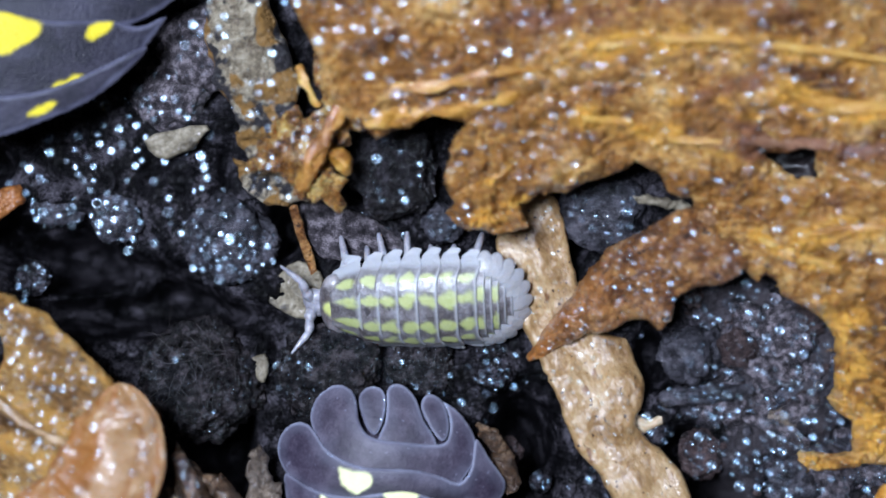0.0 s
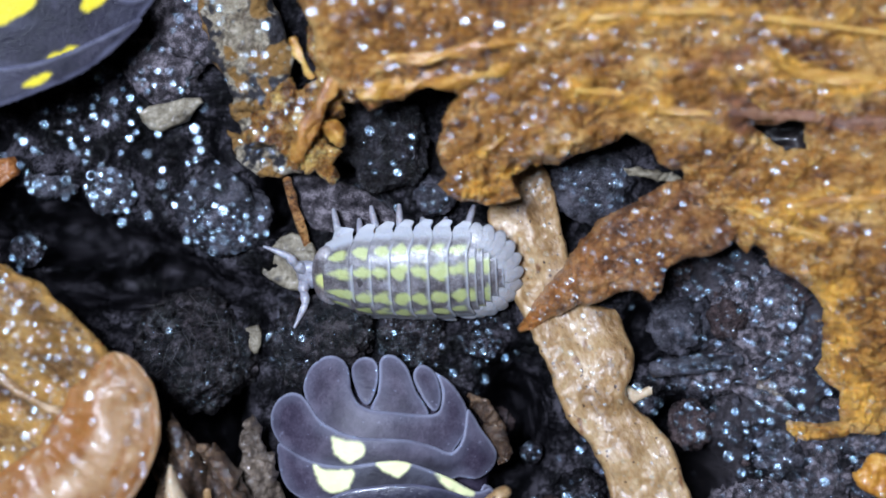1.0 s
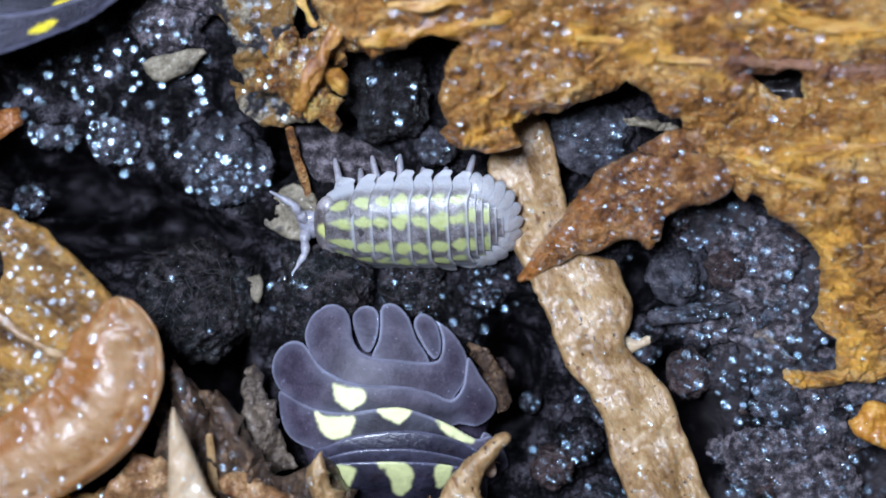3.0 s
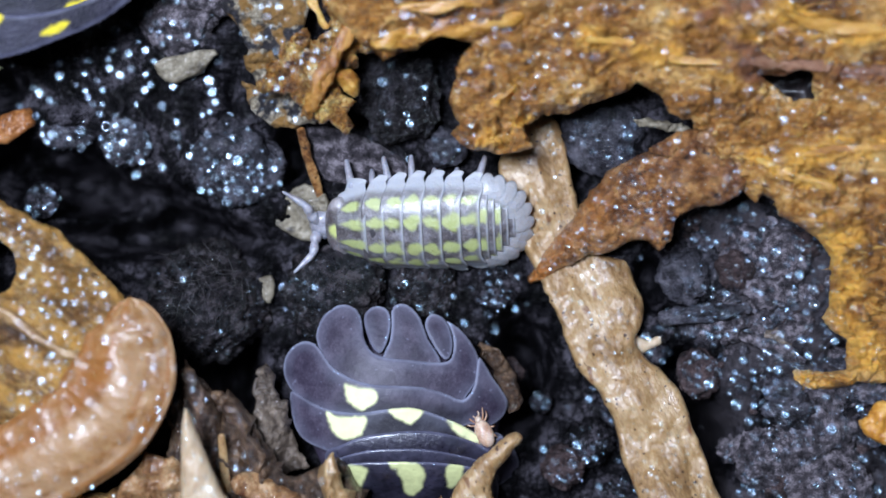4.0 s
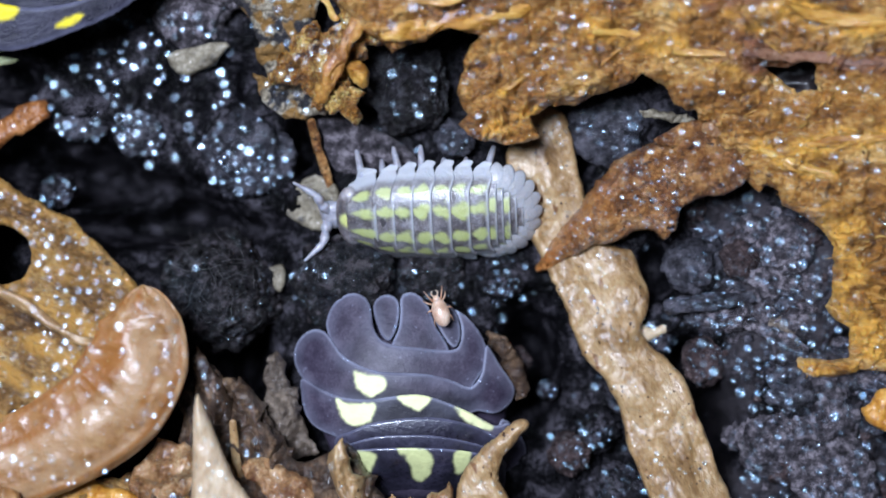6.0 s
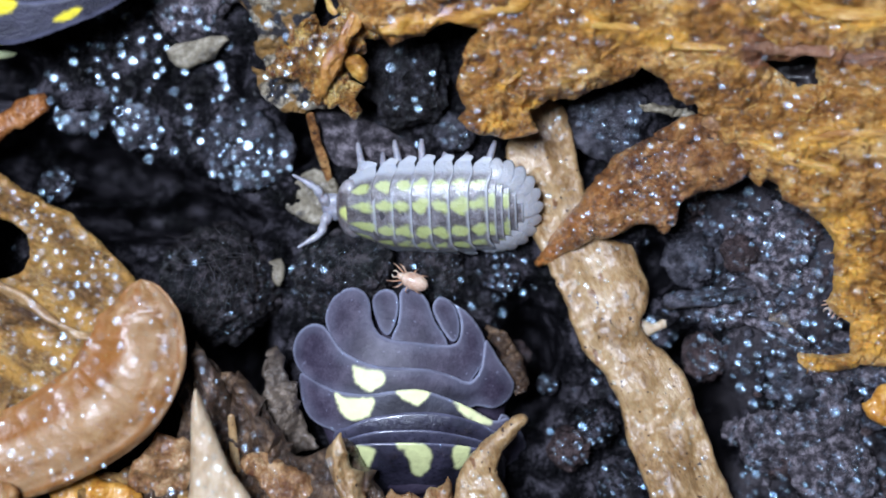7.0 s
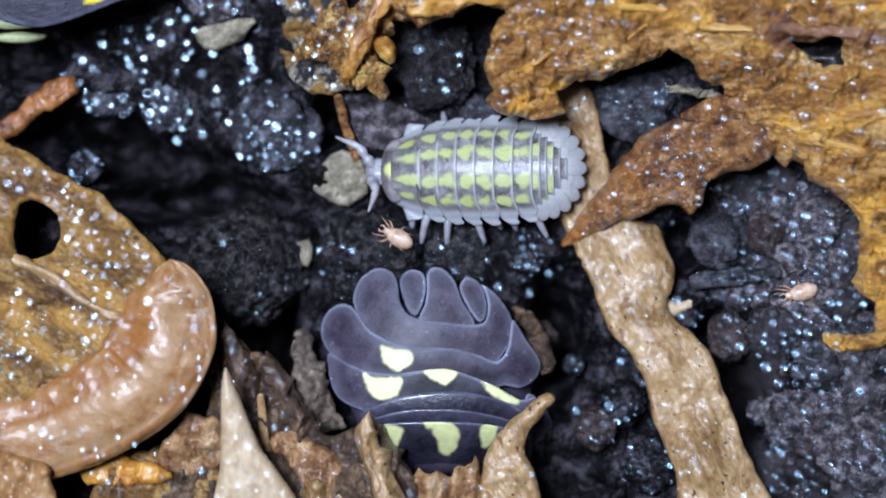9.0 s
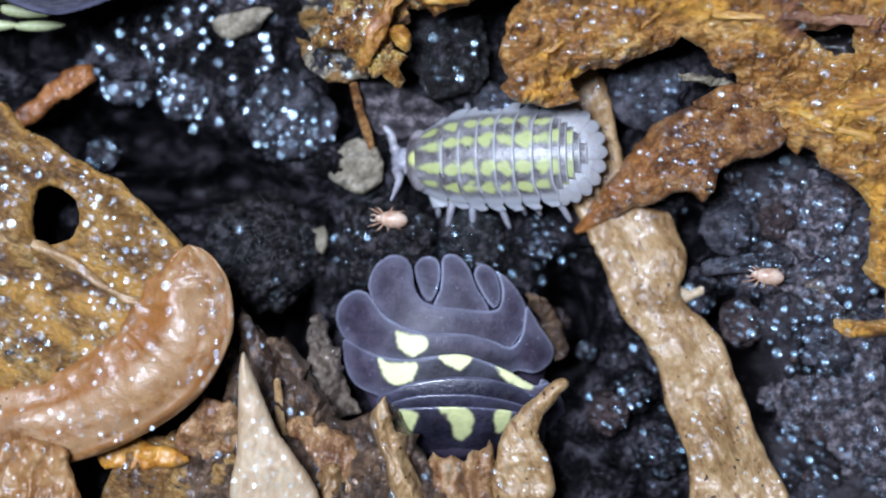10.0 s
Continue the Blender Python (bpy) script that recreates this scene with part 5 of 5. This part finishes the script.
        for k, (fx, fy) in enumerate(feet):
            hip = (2.45 - k * 0.58, side * 0.8, 0.02)
            dx, dy = fx - hip[0], side * fy - hip[1]
            leg = part("leg", *tube([(0, 0, 0), (0.3 * dx, 0.3 * dy, 0.07), (0.62 * dx, 0.62 * dy, -0.02)], [0.12, 0.15, 0.12], 8), LIMB, root, "pale jointed leg")
            part("foot", *tube([(0.6 * dx, 0.6 * dy, -0.01), (0.85 * dx, 0.85 * dy, -0.22), (dx, dy, -0.4)], [0.12, 0.1, 0.06], 8), LIMB, leg)
            legs.append((leg, hip, side, k))
    antennae = []
    for side in (-1, 1):
        vv, ff = tube([(-0.1, 0, 0), (0.2, side * 0.03, 0.06), (0.34, side * 0.06, 0.08), (0.52, side * 0.12, 0.1), (0.7, side * 0.15, 0.09)], [0.15, 0.18, 0.12, 0.15, 0.1], 12)
        feeler = part("antenna", vv, ff, LIMB, root, "pale jointed antenna")
        part("lash", *tube([(0.67, side * 0.145, 0.09), (0.86, side * 0.1, 0.06), (1.08, side * 0.02, 0.0), (1.42, -side * 0.1, -0.06)], [0.1, 0.11, 0.08, 0.03], 10), LIMB, feeler)
        antennae.append(feeler)
    return root, antennae, legs


def make_mite(label):
    root = new("mite")
    root.empty_display_size = 0.0005
    tagged(root, label, "mite", "mites")
    legs = []
    part("body", *ball((-0.16, 0, 0.27), (0.44, 0.27, 0.22), 12, 18), MITE, root)
    part("head", *ball((0.28, 0, 0.23), (0.13, 0.11, 0.1), 8, 12), MITE, root)
    for side in (-1, 1):
        for k, (bx, fx, fy) in enumerate(((0.2, 0.68, 0.18), (0.12, 0.4, 0.4), (-0.02, -0.12, 0.4), (-0.14, -0.44, 0.36))):
            hip = (bx, side * 0.1, 0.2)
            dx, dy = fx - bx, side * (fy - 0.1)
            legs.append((part("leg", *tube([(0, 0, 0), (dx * 0.5, dy * 0.75, 0.1), (dx, dy, -0.2)], [0.034, 0.024, 0.01], 6), MITE_LEG, root), hip, side, k))
        part("feeler", *tube([(0.36, side * 0.05, 0.23), (0.48, side * 0.1, 0.26), (0.56, side * 0.05, 0.16)], [0.03, 0.026, 0.012], 6), MITE, root)
    return root, legs


# ---- water drops ----
def make_drops(name, places, sizes, label, seed, tiny=False):
    rng = np.random.default_rng(seed)
    sides = 8 if tiny else 18
    # raised ring and centre knob, shaped to give each bead a ring glint and dot
    profile = ((0.08, 0.22), (0.16, 0.1), (0.3, -0.04), (0.5, 0.2), (0.66, 0.45), (0.76, 0.5), (0.87, 0.44), (1.0, 0.05), (0.85, -0.3))
    if tiny:
        profile = ((0.4, 0.8), (0.8, 0.5), (1.0, 0.0))
    ang = np.linspace(0, 2 * math.pi, sides, endpoint=False)
    base = np.concatenate([[(0, 0, 0.9 if tiny else 0.27)]] + [np.stack([r * np.cos(ang), r * np.sin(ang), np.full(sides, h)], 1) for r, h in profile])
    tri = [[0, 1 + a, 1 + (a + 1) % sides] for a in range(sides)]
    for ring in range(len(profile) - 1):
        for a in range(sides):
            p0, p1 = 1 + ring * sides + a, 1 + ring * sides + (a + 1) % sides
            tri += [[p0, p0 + sides, p1], [p1, p0 + sides, p1 + sides]]
    tri = np.array(tri)
    k = len(places)
    squash = rng.uniform(0.7, 1.15, (k, 1, 1)) * np.array([[[0, 0, 1]]]) + np.array([[[1, 1, 0]]])
    verts = (base[None] * sizes[:, None, None] * squash + places[:, None, :]).reshape(-1, 3)
    faces = (tri[None] + (np.arange(k) * len(base))[:, None, None]).reshape(-1, 3)
    tagged(part(name, verts, faces, WATER), label, "water drops", kind="stuff")


def spaced(x, y, size, gap):
    """Which of the places keep clear of the ones before them."""
    keep = []
    for i in range(len(x)):
        k = np.array(keep, int)
        if not len(k) or (np.hypot(x[k] - x[i], y[k] - y[i]) > gap * (size[k] + size[i])).all():
            keep.append(i)
    return np.array(keep, int)


def strew():
    rng = np.random.default_rng(5)
    for key, count, big, label in (("bark", 2300, 0.12, "clear water beads on the wet bark"), ("leaf", 1100, 0.115, "clear water beads on the tan leaf"),
                                   ("twig", 300, 0.075, "tiny water beads on pale wood"), ("curl", 260, 0.085, "tiny water beads on the curled leaf"), ("debris", 320, 0.1, "water beads on bark litter"),
                                   ("clod", 4600, 0.13, "water beads on soil clods"), ("peat", 26, 0.09, "few water beads on black peat")):
        x, y, z, d = (np.concatenate(a) for a in zip(*TOPS[key]))
        good = np.flatnonzero(d > 0.12)
        clump = ramp(fbm(x[good] * 0.8, y[good] * 0.8, 3, 44), -0.6, 0.6) + 0.1
        pick = rng.choice(good, count, p=clump / clump.sum(), replace=False)
        size = np.minimum(big * rng.lognormal(-0.2, 0.35, count), 1.35 * big)
        k = spaced(x[pick], y[pick], size, 1.1)
        pick, size = pick[k], size[k]
        make_drops("water_drops", np.stack([x[pick], y[pick], z[pick] + 0.35 * size], 1), size, label, 6)
        specks = rng.choice(np.flatnonzero(d >= 0.05), {"bark": 5000, "clod": 4200, "curl": 420, "leaf": 900, "debris": 700, "peat": 2400}.get(key, 250), replace=False)
        size = rng.uniform(0.02, 0.06, len(specks))
        k = spaced(x[specks], y[specks], size, 1.6)
        specks, size = specks[k], size[k]
        make_drops("wet_specks", np.stack([x[specks], y[specks], z[specks]], 1), size, "fine wet specks glinting" + label[label.index(" on "):], 9, True)
    # beads in patches on the soil: middle, spread, how many
    places = []
    for (cx, cy, _), rx, ry, n in (((-6.94, 3.15, -1.2), 1.2, 1.5, 30), ((-10.26, 5.99, -1.8), 2.2, 1.3, 70), ((-11.69, 4.42, -1.9), 0.9, 0.5, 30), ((-9.49, 3.45, -1.9), 0.5, 0.35, 16), ((-12.04, 1.78, -1.9), 0.4, 0.4, 12),
                                   ((-1.36, 5, -0.6), 0.7, 0.7, 40), ((1.86, -1.03, -1.6), 0.5, 1.2, 50), ((2.93, -3.51, -2), 0.5, 0.6, 16), ((4.6, -5.51, -0.9), 0.9, 0.4, 40), ((10.67, -3.45, -1), 2.6, 3.6, 3000),
                                   ((10.32, 0.02, -1), 1.2, 0.8, 60), ((4.8, 3.67, -1.2), 0.9, 0.6, 30), ((-7.92, 8.74, -1.4), 1.6, 1.6, 60), ((-3.19, -1.02, -1.1), 1.2, 0.6, 26), ((-2.53, 3, -1.7), 1.2, 0.25, 20), ((0.28, 3.5, -1.3), 0.4, 0.3, 24), ((-13.7, 7.71, -1.5), 13, 9, 90)):
        places.append(np.stack([rng.normal(cx, rx * 0.8, n), rng.normal(cy, ry * 0.8, n)], 1))
    x, y = np.concatenate(places).T
    z = soil_height(x, y)
    e = 0.06
    slope = np.hypot(soil_height(x + e, y) - z, soil_height(x, y + e) - z) / e
    size = np.minimum(0.16 * rng.lognormal(-0.2, 0.25, len(x)), 0.19)
    free = np.all([np.hypot(x - cx, y - cy) > 1.05 * r for cx, cy, r in CLODS], axis=0)
    ok = np.flatnonzero((slope < 2.4) & (z > -2.9) & free)
    k = ok[spaced(x[ok], y[ok], size[ok], 1.0)]
    make_drops("water_drops", np.stack([x[k], y[k], z[k] + 0.45 * size[k]], 1), size[k], "clear water beads on black soil", 7)
    # tiny beads along the plates of the large woodlouse
    x, y, z, d = (np.concatenate(a) for a in zip(*TOPS["shell"]))
    rim = np.flatnonzero((d < 0.1) & (d > 0.0) & (y > -6.5))
    pick = rng.choice(rim, 120, replace=False)
    make_drops("water_drops", np.stack([x[pick], y[pick], z[pick]], 1), rng.uniform(0.02, 0.045, 120), "tiny water beads along dark shell plates", 8)


def make_peat_hair():
    rng = np.random.default_rng(8)
    verts, faces, count = [], [], 0
    for (cx, cy, cz), r, n in (((-7.08, -1.02, -1), 1.6, 34),):
        for _ in range(n):
            a, q = rng.uniform(0, 6.28), r * rng.uniform() ** 0.5
            x, y, turn, line = cx + q * math.cos(a), cy + q * math.sin(a), rng.uniform(0, 6.28), []
            for _ in range(5):
                h = 1 - ((x - cx) ** 2 + (y - cy) ** 2) / (1.6 * r * r)
                line.append((x, y, cz - 0.5 + 0.75 * max(0, h) ** 0.5 + 0.06 * rng.normal()))
                turn += rng.normal(0, 0.16)
                x, y = x + 0.2 * math.cos(turn), y + 0.2 * math.sin(turn)
            w = rng.uniform(0.005, 0.011)
            v, f = tube(line, [w, w, w, w, w * 0.5], 5, steps=3)
            verts.append(v)
            faces += [[count + k for k in face] for face in f]
            count += len(v)
    tagged(part("peat_hairs", np.concatenate(verts), faces, HAIR_AND_SHADE), "fine dark root hairs over black peat", "root hairs", kind="stuff")


make_clods()
make_peat_hair()
make_bark()
make_pieces()
make_fine_fibres()
make_leaf()
make_large_woodlouse()
make_edge_woodlouse()
small, feelers, small_legs = make_small_woodlouse()
mite, mite_legs = make_mite("tiny pinkish tan mite walking over the large woodlouse")
far_mite, far_mite_legs = make_mite("tiny pale mite walking on black soil")
strew()


def motions():
    def at(x, y, z, roll, pitch, yaw):
        return pose(x * MM, y * MM, z * MM, roll, pitch, yaw)
    walk(small, [
        (0, at(0.06, 1.26, -1.56, -24.3, 4.0, 180.8)),
        (0.5, at(0.04, 1.28, -1.52, -24.7, 3.3, 181.0)),
        (1, at(0.05, 1.24, -1.53, -23.8, 4.2, 180.8)),
        (1.5, at(0.04, 1.26, -1.51, -26.3, 3.9, 180.8)),
        (2, at(0.05, 1.25, -1.53, -25.0, 3.6, 181.0)),
        (2.5, at(0.05, 1.27, -1.54, -26.6, 4.3, 180.9)),
        (3, at(0.05, 1.25, -1.56, -25.9, 5.1, 180.8)),
        (4.5, at(0.06, 1.26, -1.50, -26.5, 4.7, 181.0)),
        (5, at(0.07, 1.28, -1.42, -28.2, 5.1, 180.9)),
        (5.5, at(0.08, 1.28, -1.48, -26.6, 3.9, 181.3)),
        (7, at(0.12, 1.26, -1.41, -26.0, 6.0, 180.1)),
        (7.5, at(0.41, 1.28, -1.67, -21.9, 13.5, 183.1)),
        (8, at(0.69, 1.60, -1.66, -5.1, 10.2, 183.8)),
        (8.5, at(0.65, 1.68, -1.46, 5.0, 6.9, 180.9)),
        (9, at(0.65, 1.65, -1.33, 5.7, 7.0, 180.9)),
        (9.5, at(0.85, 1.61, -1.33, 9.4, 9.3, 184.0)),
        (10, at(0.93, 1.70, -1.48, 5.2, 11.9, 182.2)),
    ])
    swing = {0: (-62, 66), 0.5: (-54, 74), 1: (-44, 82), 1.5: (-54, 80), 2: (-51, 80), 2.5: (-47, 80), 3: (-53, 74), 4.5: (-55, 56), 5: (-50, 58), 5.5: (-53, 62),
             7: (-52, 44), 7.5: (-5, 85), 8: (-10, 75), 8.5: (-20, 85), 9: (-42, 98), 9.5: (-37, 95), 10: (-64, 95)}
    for k, a in enumerate(feelers):
        walk(a, [(t, at(3.72, (-0.22, 0.22)[k], 0.36, 0, (-14, -42)[k], both[k])) for t, both in swing.items()])
    for legs, start, size, rate in ((small_legs, 7.0, 9, 1.0), (mite_legs, 3.5, 16, 2.0), (far_mite_legs, 6.0, 16, 2.0)):
        for leg, hip, side, k in legs:
            times = [0, start] + [start + 0.25 * n for n in range(1, int((10 - start) * 4) + 1)]
            walk(leg, [(t, at(*hip, 0, 0, size * math.sin(2 * math.pi * rate * (t - start) + 2.1 * k + side) if t > start else 0)) for t in times])
    walk(mite, [(0, at(1.7, -6.6, -1.2, 0, 0, 130)), (3.2, at(1.65, -5.9, -1.1, 0, 0, 130)), (4.3, at(1.12, -4.65, -0.5, 0, 0, 112)), (4.5, at(0.96, -4.42, -0.4, 0, 0, 112)), (5, at(0.3, -3.39, -0.32, 0, 0, 118)),
                (5.5, at(-0.15, -2.52, -0.45, 0, -8, 118)), (5.7, at(-0.12, -2.2, -0.5, 0, 8, 95)), (6.8, at(-0.85, -1.15, -0.85, 0, 0, 172)), (7, at(-1.07, -1.08, -0.9, 0, 0, 158)),
                (7.5, at(-1.62, -0.68, -1.1, 0, 0, 148)), (8, at(-2.34, -0.45, -1.15, 0, 0, 160)), (8.5, at(-2.51, -0.21, -1.15, 0, 0, 155)), (9, at(-2.35, -0.35, -1.1, 0, 0, 150)),
                (9.5, at(-2.68, -0.32, -1.1, 0, 0, 165)), (10, at(-3.02, -0.23, -1.1, 0, 0, 175))])
    walk(far_mite, [(0, at(13.0, -1.2, -0.9, 0, 0, 190)), (5.7, at(12.6, -1.4, -0.9, 0, 0, 200)), (7, at(11.93, -1.75, -0.9, 0, 0, 215)), (7.5, at(11.87, -1.86, -0.85, 0, 0, 205)), (8, at(11.37, -2.15, -0.75, 0, 0, 178)),
                    (8.5, at(10.49, -2.05, -0.7, 0, 0, 160)), (9, at(9.87, -2.07, -0.65, 0, 0, 195)), (9.5, at(9.29, -1.94, -0.65, 0, 0, 150)), (10, at(8.49, -1.95, -0.6, 0, 0, 172))])


motions()
